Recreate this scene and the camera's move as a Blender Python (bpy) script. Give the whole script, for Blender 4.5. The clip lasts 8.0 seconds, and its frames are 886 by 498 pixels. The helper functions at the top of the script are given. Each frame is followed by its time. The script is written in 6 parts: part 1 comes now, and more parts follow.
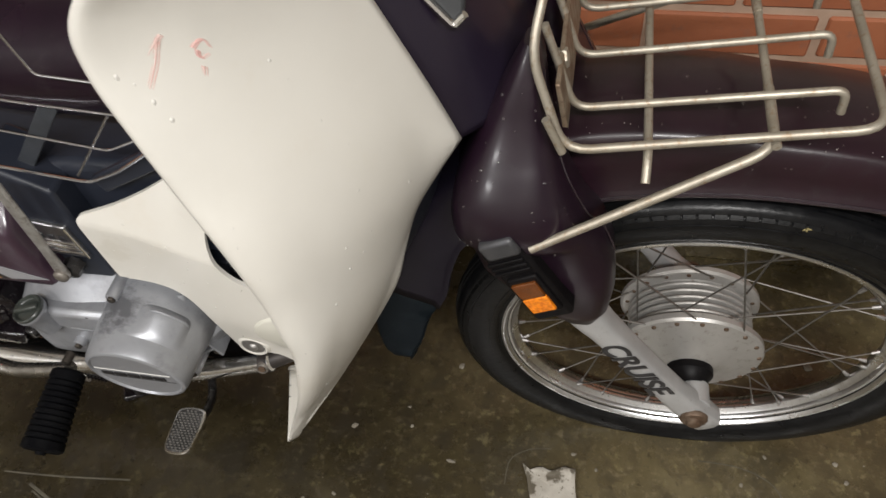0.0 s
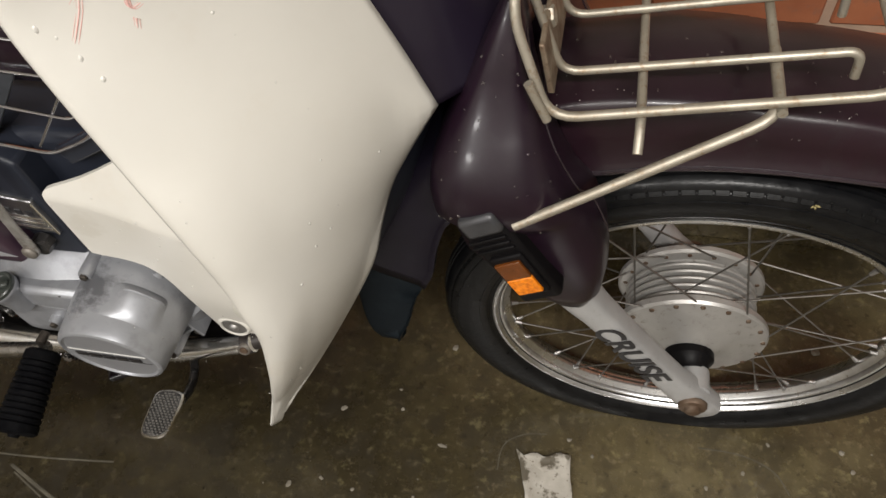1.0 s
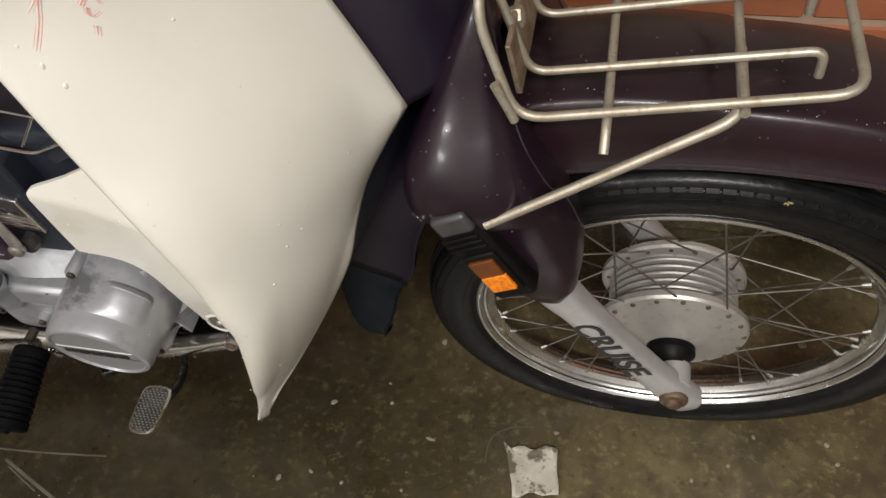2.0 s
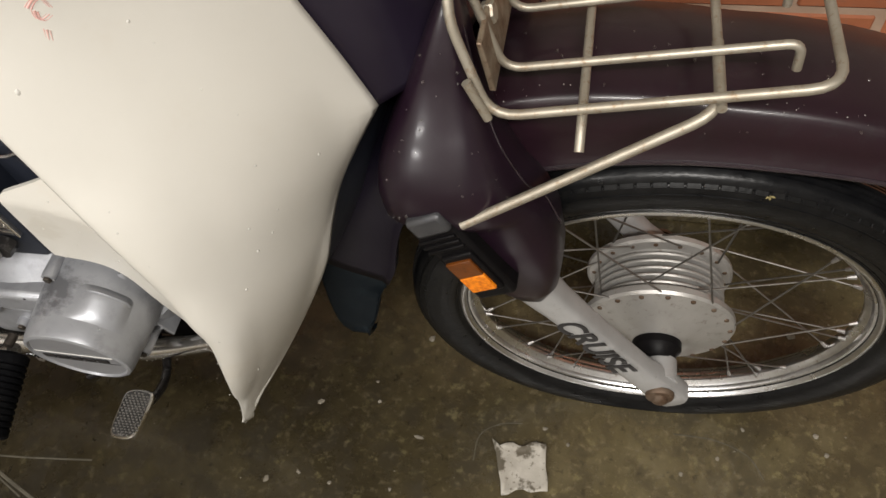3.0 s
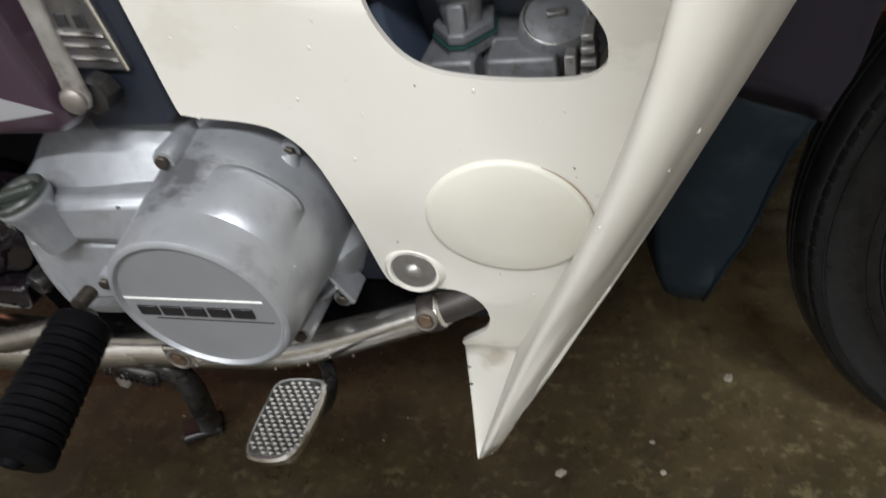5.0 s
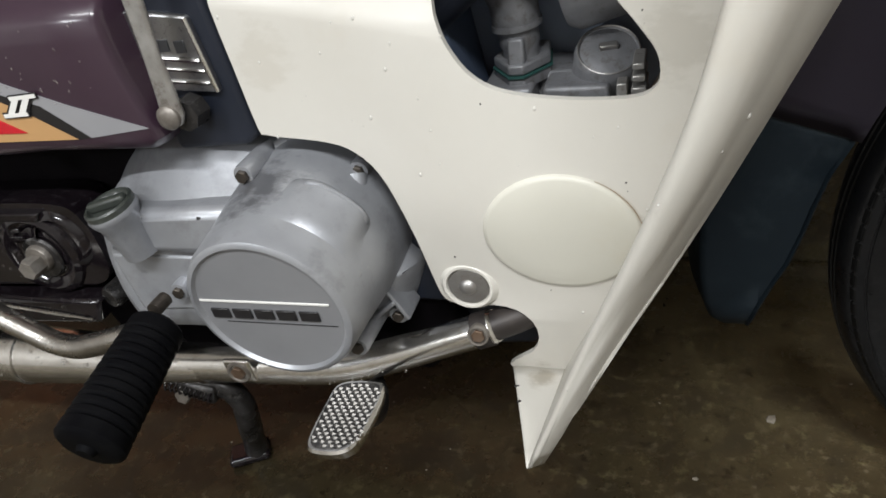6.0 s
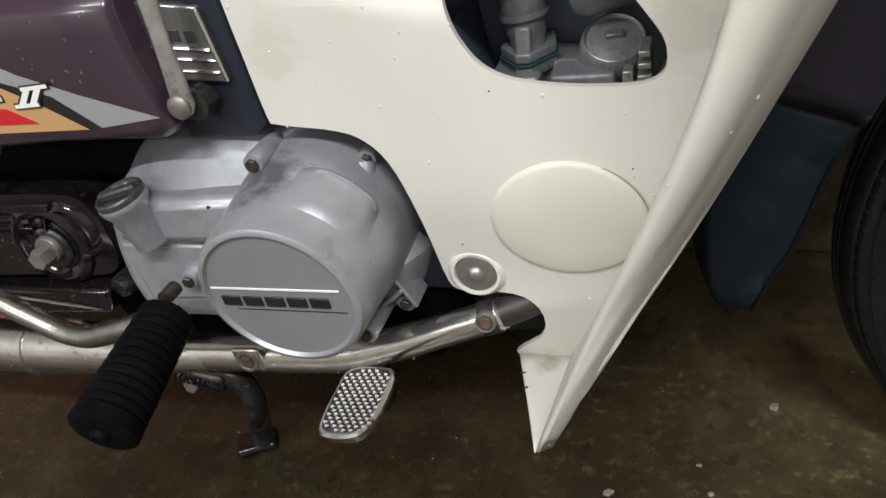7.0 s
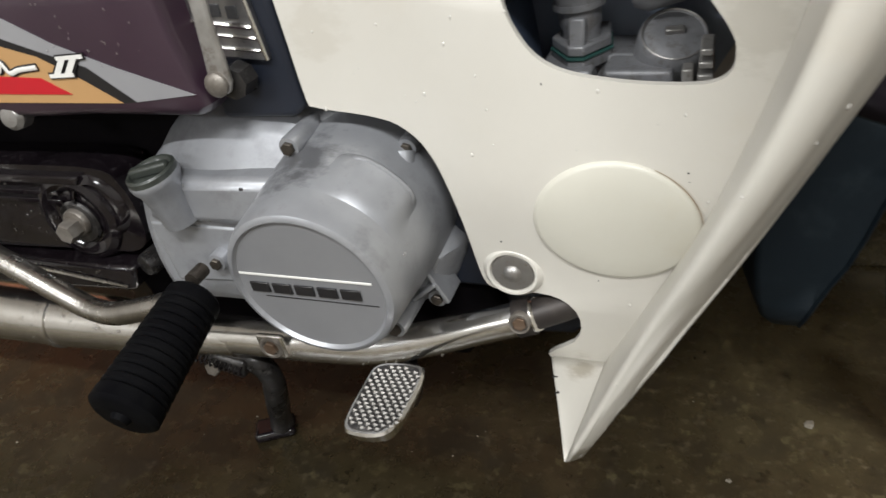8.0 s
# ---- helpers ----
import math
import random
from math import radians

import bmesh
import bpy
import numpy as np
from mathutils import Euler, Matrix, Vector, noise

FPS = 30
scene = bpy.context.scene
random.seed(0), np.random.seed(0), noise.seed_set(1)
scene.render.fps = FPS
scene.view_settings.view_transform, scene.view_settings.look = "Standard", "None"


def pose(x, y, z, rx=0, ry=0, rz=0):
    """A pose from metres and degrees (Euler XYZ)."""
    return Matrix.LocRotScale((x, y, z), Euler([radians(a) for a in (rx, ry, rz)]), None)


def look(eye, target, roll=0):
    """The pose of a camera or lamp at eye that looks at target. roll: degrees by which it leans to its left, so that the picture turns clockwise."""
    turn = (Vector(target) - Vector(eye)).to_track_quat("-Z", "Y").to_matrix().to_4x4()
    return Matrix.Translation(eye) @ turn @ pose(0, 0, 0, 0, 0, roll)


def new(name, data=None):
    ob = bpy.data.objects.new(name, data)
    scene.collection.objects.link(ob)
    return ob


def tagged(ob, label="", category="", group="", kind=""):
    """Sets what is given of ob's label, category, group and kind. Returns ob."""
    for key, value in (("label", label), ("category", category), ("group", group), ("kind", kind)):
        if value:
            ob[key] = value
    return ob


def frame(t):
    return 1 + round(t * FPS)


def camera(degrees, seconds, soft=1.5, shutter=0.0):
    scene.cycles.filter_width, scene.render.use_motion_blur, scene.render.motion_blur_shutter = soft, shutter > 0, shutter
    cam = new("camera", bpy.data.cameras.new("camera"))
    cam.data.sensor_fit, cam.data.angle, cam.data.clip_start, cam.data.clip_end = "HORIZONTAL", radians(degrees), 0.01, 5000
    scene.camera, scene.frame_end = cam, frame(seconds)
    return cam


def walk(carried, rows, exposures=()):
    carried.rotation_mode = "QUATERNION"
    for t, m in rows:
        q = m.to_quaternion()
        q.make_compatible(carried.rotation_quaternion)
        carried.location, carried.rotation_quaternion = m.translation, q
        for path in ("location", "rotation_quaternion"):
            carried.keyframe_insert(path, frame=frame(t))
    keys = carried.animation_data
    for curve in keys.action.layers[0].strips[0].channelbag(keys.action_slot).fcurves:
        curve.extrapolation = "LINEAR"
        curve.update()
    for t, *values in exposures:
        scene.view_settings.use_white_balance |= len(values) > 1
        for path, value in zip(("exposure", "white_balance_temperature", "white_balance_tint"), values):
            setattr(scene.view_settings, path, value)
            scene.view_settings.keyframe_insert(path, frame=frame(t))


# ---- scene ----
cam = camera(62.4, 8.0, shutter=0.5)
PATH = [
    (0.0, (-0.1743, -0.5446, 1.1230), (-0.5025, 0.6571, -0.4430), -6.5),
    (0.5, (-0.1710, -0.5151, 1.0880), (-0.5013, 0.6605, -0.4960), -6.7),
    (1.0, (-0.1559, -0.5136, 1.0840), (-0.5030, 0.6374, -0.5150), -7.4),
    (1.5, (-0.1407, -0.5131, 1.0910), (-0.5035, 0.6219, -0.5160), -8.1),
    (2.8, (-0.1205, -0.4939, 1.0870), (-0.4566, 0.6237, -0.5370), -8.5),
    (3.0, (-0.1188, -0.4925, 1.0850), (-0.4569, 0.6206, -0.5420), -8.7),
    (3.5, (-0.1358, -0.4770, 1.0600), (-0.4659, 0.6370, -0.5680), -8.6),
    (3.7, (-0.1810, -0.4599, 1.0190), (-0.4985, 0.6488, -0.6150), -8.3),
    (4.0, (-0.2793, -0.4482, 0.9140), (-0.5958, 0.6648, -0.7170), -8.0),
    (4.2, (-0.3252, -0.4498, 0.8270), (-0.7063, 0.6757, -0.7820), -10.2),
    (4.5, (-0.3914, -0.4521, 0.7100), (-0.8460, 0.7670, -0.8100), -11.9),
    (4.7, (-0.4137, -0.4492, 0.6570), (-0.8990, 0.8778, -0.7590), -11.5),
    (5.0, (-0.4091, -0.4727, 0.6240), (-0.9608, 0.9916, -0.6210), -11.7),
    (5.2, (-0.4067, -0.4876, 0.6370), (-0.9920, 1.0192, -0.5410), -11.4),
    (6.3, (-0.4225, -0.5334, 0.6060), (-1.0612, 1.0337, -0.4590), -10.9),
    (6.5, (-0.4254, -0.5341, 0.6070), (-1.0525, 1.0316, -0.4680), -10.9),
    (7.0, (-0.4204, -0.5381, 0.6100), (-1.0545, 1.0229, -0.4670), -11.1),
    (7.5, (-0.4197, -0.5410, 0.6100), (-1.0673, 1.0117, -0.4720), -10.7),
    (8.0, (-0.4394, -0.5230, 0.6060), (-1.1217, 1.0029, -0.4920), -9.1),
]
EXPOSURE = [(0.0, -0.01, 6200, 10), (1.0, 0.0, 6350, 10), (3.0, 0.02, 6400, 10), (3.7, 0.0, 6400, 10), (4.5, 0.27, 5850, 8), (7.0, 0.15, 5950, 8), (8.0, 0.22, 6000, 8)]
walk(cam, [(t, look(eye, aim, roll)) for t, eye, aim, roll in PATH], EXPOSURE)

# ---- world and lights ----
world = bpy.data.worlds.new("garage_air")
scene.world = world
world.use_nodes = True
world.node_tree.nodes["Background"].inputs["Color"].default_value = (1.0, 0.93, 0.82, 1)
world.node_tree.nodes["Background"].inputs["Strength"].default_value = 0.05


def area_lamp(name, eye, target, size_x, size_y, watts, colour):
    data = bpy.data.lights.new(name, "AREA")
    data.shape, data.size, data.size_y, data.energy, data.color = "RECTANGLE", size_x, size_y, watts, colour
    ob = new(name, data)
    ob.matrix_world = look(eye, target)
    return ob


LAMPS = [(-1.35, -1.75, 30), (0.25, -1.75, 79)]
for lx, ly, watts in LAMPS:
    area_lamp("tube_light_glow", (lx, ly, 2.50), (lx, ly + 0.02, 0.0), 1.2, 0.10, watts, (1.0, 0.955, 0.89))
# Fill lamp with no known source, added to brighten the upright faces
FILL_LAMPS = [(-2.2, -3.45, 2.1)]
for lx, ly, lz in FILL_LAMPS:
    area_lamp("fill_lamp_glow", (lx, ly, lz), (lx + 1.4, 0.0, 0.6), 1.2, 0.12, 42, (1.0, 0.965, 0.92))

# ---- materials ----


def ramp(nt, src, stops):
    node = nt.nodes.new("ShaderNodeValToRGB")
    while len(node.color_ramp.elements) < len(stops):
        node.color_ramp.elements.new(0.5)
    for e, (p, c) in zip(node.color_ramp.elements, stops):
        e.position = p
        e.color = (*c, 1) if len(c) == 3 else (c[0], c[0], c[0], 1)
    nt.links.new(src, node.inputs["Fac"])
    return node.outputs["Color"]


def tex(nt, kind, scale, detail=6.0, rough=0.55, stretch=None):
    co = nt.nodes.new("ShaderNodeTexCoord").outputs["Object"]
    if stretch:
        mp = nt.nodes.new("ShaderNodeMapping")
        mp.inputs["Scale"].default_value = stretch
        nt.links.new(co, mp.inputs["Vector"])
        co = mp.outputs["Vector"]
    n = nt.nodes.new(kind)
    n.inputs["Scale"].default_value = scale
    if kind == "ShaderNodeTexNoise":
        n.inputs["Detail"].default_value, n.inputs["Roughness"].default_value = detail, rough
    nt.links.new(co, n.inputs["Vector"])
    return n


def mixc(nt, fac, a, b, mode="MIX"):
    n = nt.nodes.new("ShaderNodeMix")
    n.data_type, n.blend_type = "RGBA", mode
    for sock, v in ((n.inputs[0], fac), (n.inputs[6], a), (n.inputs[7], b)):
        if hasattr(v, "links"):
            nt.links.new(v, sock)
        else:
            sock.default_value = v if isinstance(v, (int, float)) else (*v, 1)
    return n.outputs[2]


def bump(nt, height, strength, dist=0.002):
    b = nt.nodes.new("ShaderNodeBump")
    b.inputs["Strength"].default_value, b.inputs["Distance"].default_value = strength, dist
    nt.links.new(height, b.inputs["Height"])
    return b.outputs["Normal"]


def surface(name, base, dark, rough=(0.3, 0.5), metal=0.0, big=6.0, fine=180.0, grain=0.08, coat=0.0, spec=0.5, dirt=None, dirt_amount=0.5, dirt_scale=7.0, dirt_soft=0.0):
    """Base colour that wanders towards dark at a large scale, fine grain in relief, roughness that varies, and optional dirt spots."""
    m = bpy.data.materials.new(name)
    m.use_nodes = True
    nt = m.node_tree
    p = nt.nodes["Principled BSDF"]
    n1 = tex(nt, "ShaderNodeTexNoise", big)
    n2 = tex(nt, "ShaderNodeTexNoise", fine, 3.0)
    col = mixc(nt, ramp(nt, n1.outputs["Fac"], [(0.35, (0.0,)), (0.7, (1.0,))]), base, dark)
    if dirt:
        n3 = tex(nt, "ShaderNodeTexNoise", big * dirt_scale, 8.0, 0.7)
        mask = ramp(nt, n3.outputs["Fac"], [(0.62 - 0.15 * dirt_amount, (0.0,)), (0.74 + 0.1 * dirt_soft, (1.0 - 0.4 * dirt_soft,))])
        col = mixc(nt, mask, col, dirt)
    nt.links.new(col, p.inputs["Base Color"])
    r = nt.nodes.new("ShaderNodeMapRange")
    r.inputs["To Min"].default_value, r.inputs["To Max"].default_value = rough
    nt.links.new(n1.outputs["Fac"], r.inputs["Value"])
    nt.links.new(r.outputs["Result"], p.inputs["Roughness"])
    p.inputs["Metallic"].default_value = metal
    p.inputs["Coat Weight"].default_value = coat
    p.inputs["Coat Roughness"].default_value = 0.12
    p.inputs["Specular IOR Level"].default_value = spec
    if grain:
        nt.links.new(bump(nt, n2.outputs["Fac"], grain, 0.001), p.inputs["Normal"])
    return m


def smudged(m, centre, radius, colour):
    """Adds a ragged grimy smear round a place on the surface."""
    nt = m.node_tree
    p = nt.nodes["Principled BSDF"]
    old = p.inputs["Base Color"].links[0].from_socket
    gap = nt.nodes.new("ShaderNodeVectorMath")
    gap.operation = "DISTANCE"
    nt.links.new(nt.nodes.new("ShaderNodeTexCoord").outputs["Object"], gap.inputs[0])
    gap.inputs[1].default_value = centre
    add = nt.nodes.new("ShaderNodeMath")
    add.operation = "MULTIPLY_ADD"
    nt.links.new(tex(nt, "ShaderNodeTexNoise", 55, 7, 0.65, (0.6, 1.0, 1.3)).outputs["Fac"], add.inputs[0])
    add.inputs[1].default_value = radius * 2.6
    nt.links.new(gap.outputs["Value"], add.inputs[2])
    mask = ramp(nt, add.outputs["Value"], [(radius * 1.75, (0.72,)), (radius * 2.25, (0.0,))])
    nt.links.new(mixc(nt, mask, old, colour), p.inputs["Base Color"])
    return m


def floor_material():
    m = bpy.data.materials.new("wet_dirty_concrete")
    m.use_nodes = True
    nt = m.node_tree
    p = nt.nodes["Principled BSDF"]
    a = tex(nt, "ShaderNodeTexNoise", 3.1, 8, 0.62)
    b = tex(nt, "ShaderNodeTexNoise", 17, 8, 0.66)
    c = tex(nt, "ShaderNodeTexNoise", 75, 6, 0.65)
    v = tex(nt, "ShaderNodeTexVoronoi", 24)
    col = ramp(nt, a.outputs["Fac"], [(0.36, (0.034, 0.0275, 0.0150)), (0.50, (0.057, 0.0465, 0.0255)), (0.64, (0.086, 0.072, 0.041))])
    col = mixc(nt, ramp(nt, b.outputs["Fac"], [(0.44, (0.0,)), (0.60, (0.62,))]), col, (0.030, 0.024, 0.014))
    col = mixc(nt, ramp(nt, c.outputs["Fac"], [(0.55, (0.0,)), (0.72, (0.6,))]), col, (0.15, 0.125, 0.078))
    col = mixc(nt, ramp(nt, v.outputs["Distance"], [(0.03, (0.5,)), (0.065, (0.0,))]), col, (0.15, 0.13, 0.09))
    e = tex(nt, "ShaderNodeTexNoise", 42, 9, 0.72)
    col = mixc(nt, ramp(nt, e.outputs["Fac"], [(0.57, (0.0,)), (0.64, (0.55,))]), col, (0.135, 0.118, 0.062))
    col = mixc(nt, ramp(nt, e.outputs["Fac"], [(0.36, (0.6,)), (0.42, (0.0,))]), col, (0.016, 0.0125, 0.008))
    w = tex(nt, "ShaderNodeTexVoronoi", 85)
    col = mixc(nt, ramp(nt, w.outputs["Distance"], [(0.05, (0.55,)), (0.11, (0.0,))]), col, (0.12, 0.105, 0.075))
    # Bike's shadow put into the floor colour: dark beneath, lighter further away
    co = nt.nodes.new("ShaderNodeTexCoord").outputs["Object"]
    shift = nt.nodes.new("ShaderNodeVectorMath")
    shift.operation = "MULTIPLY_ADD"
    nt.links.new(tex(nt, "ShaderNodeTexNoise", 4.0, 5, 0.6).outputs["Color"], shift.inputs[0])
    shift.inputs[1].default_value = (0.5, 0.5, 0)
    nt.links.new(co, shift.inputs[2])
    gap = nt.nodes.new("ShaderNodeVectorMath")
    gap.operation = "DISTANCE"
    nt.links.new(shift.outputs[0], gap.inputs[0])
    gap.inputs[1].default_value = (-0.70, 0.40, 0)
    bike_shade = ramp(nt, gap.outputs["Value"], [(0.22, (0.32, 0.30, 0.28)), (0.50, (0.65, 0.63, 0.59)), (0.90, (1.50, 1.45, 1.33))])
    col = mixc(nt, 1.0, col, bike_shade, "MULTIPLY")
    nt.links.new(col, p.inputs["Base Color"])
    wet = ramp(nt, b.outputs["Fac"], [(0.38, (0.12,)), (0.62, (0.42,))])
    nt.links.new(wet, p.inputs["Roughness"])
    nt.links.new(bump(nt, c.outputs["Fac"], 0.25, 0.002), p.inputs["Normal"])
    return m


def paper_material():
    """Thin white paper, soaked through and blotched with mud."""
    m = surface("soiled_paper", (0.47, 0.44, 0.385), (0.36, 0.33, 0.28), (0.35, 0.7), big=30, fine=300, grain=0.3)
    nt = m.node_tree
    p = nt.nodes["Principled BSDF"]
    col = p.inputs["Base Color"].links[0].from_socket
    n = tex(nt, "ShaderNodeTexNoise", 26, 7, 0.62)
    col = mixc(nt, ramp(nt, n.outputs["Fac"], [(0.49, (0.0,)), (0.545, (0.88,))]), col, (0.075, 0.060, 0.036))
    n = tex(nt, "ShaderNodeTexNoise", 130, 5, 0.6)
    col = mixc(nt, ramp(nt, n.outputs["Fac"], [(0.60, (0.0,)), (0.66, (0.7,))]), col, (0.09, 0.072, 0.045))
    nt.links.new(col, p.inputs["Base Color"])
    return m


def brick_material():
    m = surface("fired_brick", (0.46, 0.165, 0.075), (0.36, 0.115, 0.05), (0.6, 0.85), fine=240, grain=0.4, big=9, dirt=(0.30, 0.14, 0.09))
    nt = m.node_tree
    p = nt.nodes["Principled BSDF"]
    old = p.inputs["Base Color"].links[0].from_socket
    info = nt.nodes.new("ShaderNodeObjectInfo")
    tint = ramp(nt, info.outputs["Random"], [(0.0, (0.78, 0.74, 0.72)), (1.0, (1.1, 1.1, 1.1))])
    nt.links.new(mixc(nt, 1.0, old, tint, "MULTIPLY"), p.inputs["Base Color"])
    return m


M_CREAM = surface("cream_plastic", (0.652, 0.630, 0.580), (0.612, 0.587, 0.532), (0.28, 0.42), big=5, fine=400, grain=0.02, dirt=(0.59, 0.54, 0.46), dirt_amount=0.2, dirt_scale=2.0, dirt_soft=1.0)
M_PANEL = surface("cream_panel_plastic", (0.652, 0.630, 0.580), (0.612, 0.587, 0.532), (0.28, 0.42), big=5, fine=400, grain=0.02, dirt=(0.59, 0.54, 0.46), dirt_amount=0.2, dirt_scale=2.0, dirt_soft=1.0)
for spot_at, spot_r, tone in (((-0.425, -0.108, 0.470), 0.030, (0.50, 0.475, 0.42)), ((-0.530, -0.090, 0.186), 0.013, (0.30, 0.26, 0.20)), ((-0.700, -0.092, 0.470), 0.028, (0.56, 0.53, 0.47))):
    smudged(M_PANEL, spot_at, spot_r, tone)
M_PURPLE = surface("dark_purple_paint", (0.0125, 0.0050, 0.0112), (0.0085, 0.0036, 0.0080), (0.22, 0.36), big=14, fine=300, grain=0.05, coat=0.38, spec=0.22, dirt=(0.026, 0.020, 0.024), dirt_amount=0.35, dirt_scale=3.0, dirt_soft=0.5)
M_COVER = surface("satin_purple_cover_paint", (0.0130, 0.0052, 0.0115), (0.0090, 0.0038, 0.0082), (0.30, 0.42), big=14, fine=300, grain=0.05, coat=0.2, spec=0.42, dirt=(0.026, 0.020, 0.024), dirt_amount=0.3, dirt_scale=3.0, dirt_soft=0.5)
M_GUARD = surface("wet_purple_guard_paint", (0.0170, 0.0056, 0.0105), (0.0118, 0.0040, 0.0076), (0.26, 0.44), big=14, fine=300, grain=0.08, coat=0.24, spec=0.50, dirt=(0.026, 0.020, 0.023), dirt_amount=0.45, dirt_scale=3.0, dirt_soft=0.5)
# Lighter than the guard paint: the beads' thin highlight put into colour
M_EDGE_SHEEN = surface("sheen_purple", (0.030, 0.021, 0.027), (0.020, 0.013, 0.018), (0.14, 0.30), big=30, fine=300, grain=0.1, coat=0.8, spec=0.6)
M_PURPLE_MATT = surface("purple_side_paint", (0.043, 0.0235, 0.0375), (0.033, 0.0175, 0.029), (0.22, 0.38), big=8, fine=500, grain=0.015, coat=0.4)
M_HEAD = surface("blue_purple_paint", (0.0155, 0.0105, 0.0215), (0.0115, 0.0078, 0.0165), (0.26, 0.42), big=8, fine=500, grain=0.02, coat=0.2)
# Darker, bluer tone for the rear rows of the same mudguard
M_TAIL = surface("blue_black_tail", (0.0115, 0.0088, 0.0175), (0.0085, 0.0064, 0.0130), (0.30, 0.46), big=8, fine=500, grain=0.02, coat=0.1, spec=0.35)
M_NAVY = surface("navy_black_plastic", (0.013, 0.016, 0.025), (0.019, 0.022, 0.033), (0.35, 0.55), big=12, fine=300, grain=0.06, spec=0.4)
M_FLAP = surface("blue_black_rubber", (0.0052, 0.0090, 0.0135), (0.0080, 0.0130, 0.0180), (0.36, 0.6), big=12, fine=300, grain=0.06, spec=0.2, dirt=(0.022, 0.031, 0.037), dirt_amount=0.6, dirt_scale=2.2, dirt_soft=0.6)
M_BLACK = surface("black_plastic", (0.0045, 0.0040, 0.0045), (0.008, 0.0072, 0.0075), (0.32, 0.55), big=20, fine=300, grain=0.08, spec=0.1, dirt=(0.018, 0.016, 0.014), dirt_amount=0.2)
M_RUBBER = surface("tyre_rubber", (0.0042, 0.0043, 0.0050), (0.0085, 0.0085, 0.0090), (0.20, 0.42), big=60, fine=90, grain=0.7, spec=0.26, dirt=(0.022, 0.021, 0.019), dirt_amount=0.25)
M_CHROME = surface("chrome", (0.80, 0.785, 0.76), (0.70, 0.68, 0.645), (0.10, 0.22), 1.0, big=20, fine=250, grain=0.02, dirt=(0.42, 0.36, 0.28), dirt_amount=0.1, dirt_scale=3, dirt_soft=1.0)
M_WIRE = surface("bright_chrome_wire", (0.80, 0.80, 0.83), (0.60, 0.60, 0.63), (0.12, 0.26), 1.0, big=30, fine=250, grain=0.02)
M_PIPE = surface("stained_exhaust_chrome", (0.88, 0.865, 0.84), (0.66, 0.635, 0.595), (0.12, 0.30), 1.0, big=22, fine=250, grain=0.05, dirt=(0.34, 0.255, 0.17), dirt_amount=0.45, dirt_scale=4, dirt_soft=0.7)
M_NICKEL = surface("tarnished_nickel", (0.49, 0.45, 0.375), (0.35, 0.31, 0.245), (0.42, 0.58), 0.7, big=30, fine=300, grain=0.06, dirt=(0.27, 0.17, 0.09), dirt_amount=0.6, dirt_scale=5)
M_RIM = surface("worn_chrome_rim", (0.90, 0.905, 0.915), (0.62, 0.62, 0.625), (0.18, 0.40), 1.0, big=25, fine=250, grain=0.05, dirt=(0.25, 0.18, 0.12), dirt_amount=0.3)
M_CAST = surface("cast_aluminium", (0.46, 0.445, 0.425), (0.36, 0.345, 0.325), (0.30, 0.45), 0.5, big=16, fine=220, grain=0.12, dirt=(0.20, 0.175, 0.145), dirt_amount=0.4)
M_CASE = surface("silver_engine_paint", (0.365, 0.372, 0.395), (0.255, 0.261, 0.280), (0.28, 0.44), 0.42, big=12, fine=240, grain=0.10, dirt=(0.15, 0.148, 0.155), dirt_amount=0.9, dirt_scale=2.2, dirt_soft=0.6)
M_CLUTCH = smudged(surface("silver_clutch_paint", (0.385, 0.392, 0.416), (0.28, 0.287, 0.308), (0.28, 0.44), 0.42, big=12, fine=240, grain=0.10, dirt=(0.17, 0.168, 0.175), dirt_amount=0.5, dirt_scale=2.2, dirt_soft=0.6), (-0.722, -0.118, 0.378), 0.038, (0.070, 0.070, 0.077))
M_DISC = surface("grey_cover_paint", (0.27, 0.272, 0.285), (0.24, 0.242, 0.255), (0.40, 0.5), 0.3, big=15, fine=300, grain=0.05)
M_FORK = surface("grey_fork_paint", (0.44, 0.435, 0.43), (0.37, 0.365, 0.36), (0.30, 0.45), 0.3, big=25, fine=240, grain=0.06, dirt=(0.28, 0.27, 0.25), dirt_amount=0.2)
M_RUST = surface("rusty_steel", (0.10, 0.060, 0.036), (0.17, 0.125, 0.09), (0.45, 0.7), 0.5, big=90, fine=400, grain=0.3)
M_STEEL = surface("dull_steel", (0.40, 0.39, 0.38), (0.30, 0.285, 0.27), (0.35, 0.5), 0.85, big=60, fine=300, grain=0.1, dirt=(0.2, 0.14, 0.09), dirt_amount=0.2)
M_CLIP = surface("grey_zinc", (0.085, 0.085, 0.09), (0.06, 0.06, 0.065), (0.35, 0.5), 0.5, big=40, fine=300, grain=0.1)
M_CAP = surface("dark_grey_plastic", (0.030, 0.034, 0.030), (0.045, 0.050, 0.044), (0.2, 0.4), big=40, fine=300, grain=0.08)
M_HEADCAST = surface("dull_grey_casting", (0.27, 0.272, 0.285), (0.19, 0.192, 0.203), (0.35, 0.55), 0.3, big=40, fine=260, grain=0.25, dirt=(0.12, 0.105, 0.095), dirt_amount=0.7, dirt_scale=3)
M_SPOKE = surface("weathered_spoke_steel", (0.20, 0.19, 0.175), (0.13, 0.12, 0.105), (0.35, 0.5), 0.8, big=60, fine=300, grain=0.1)
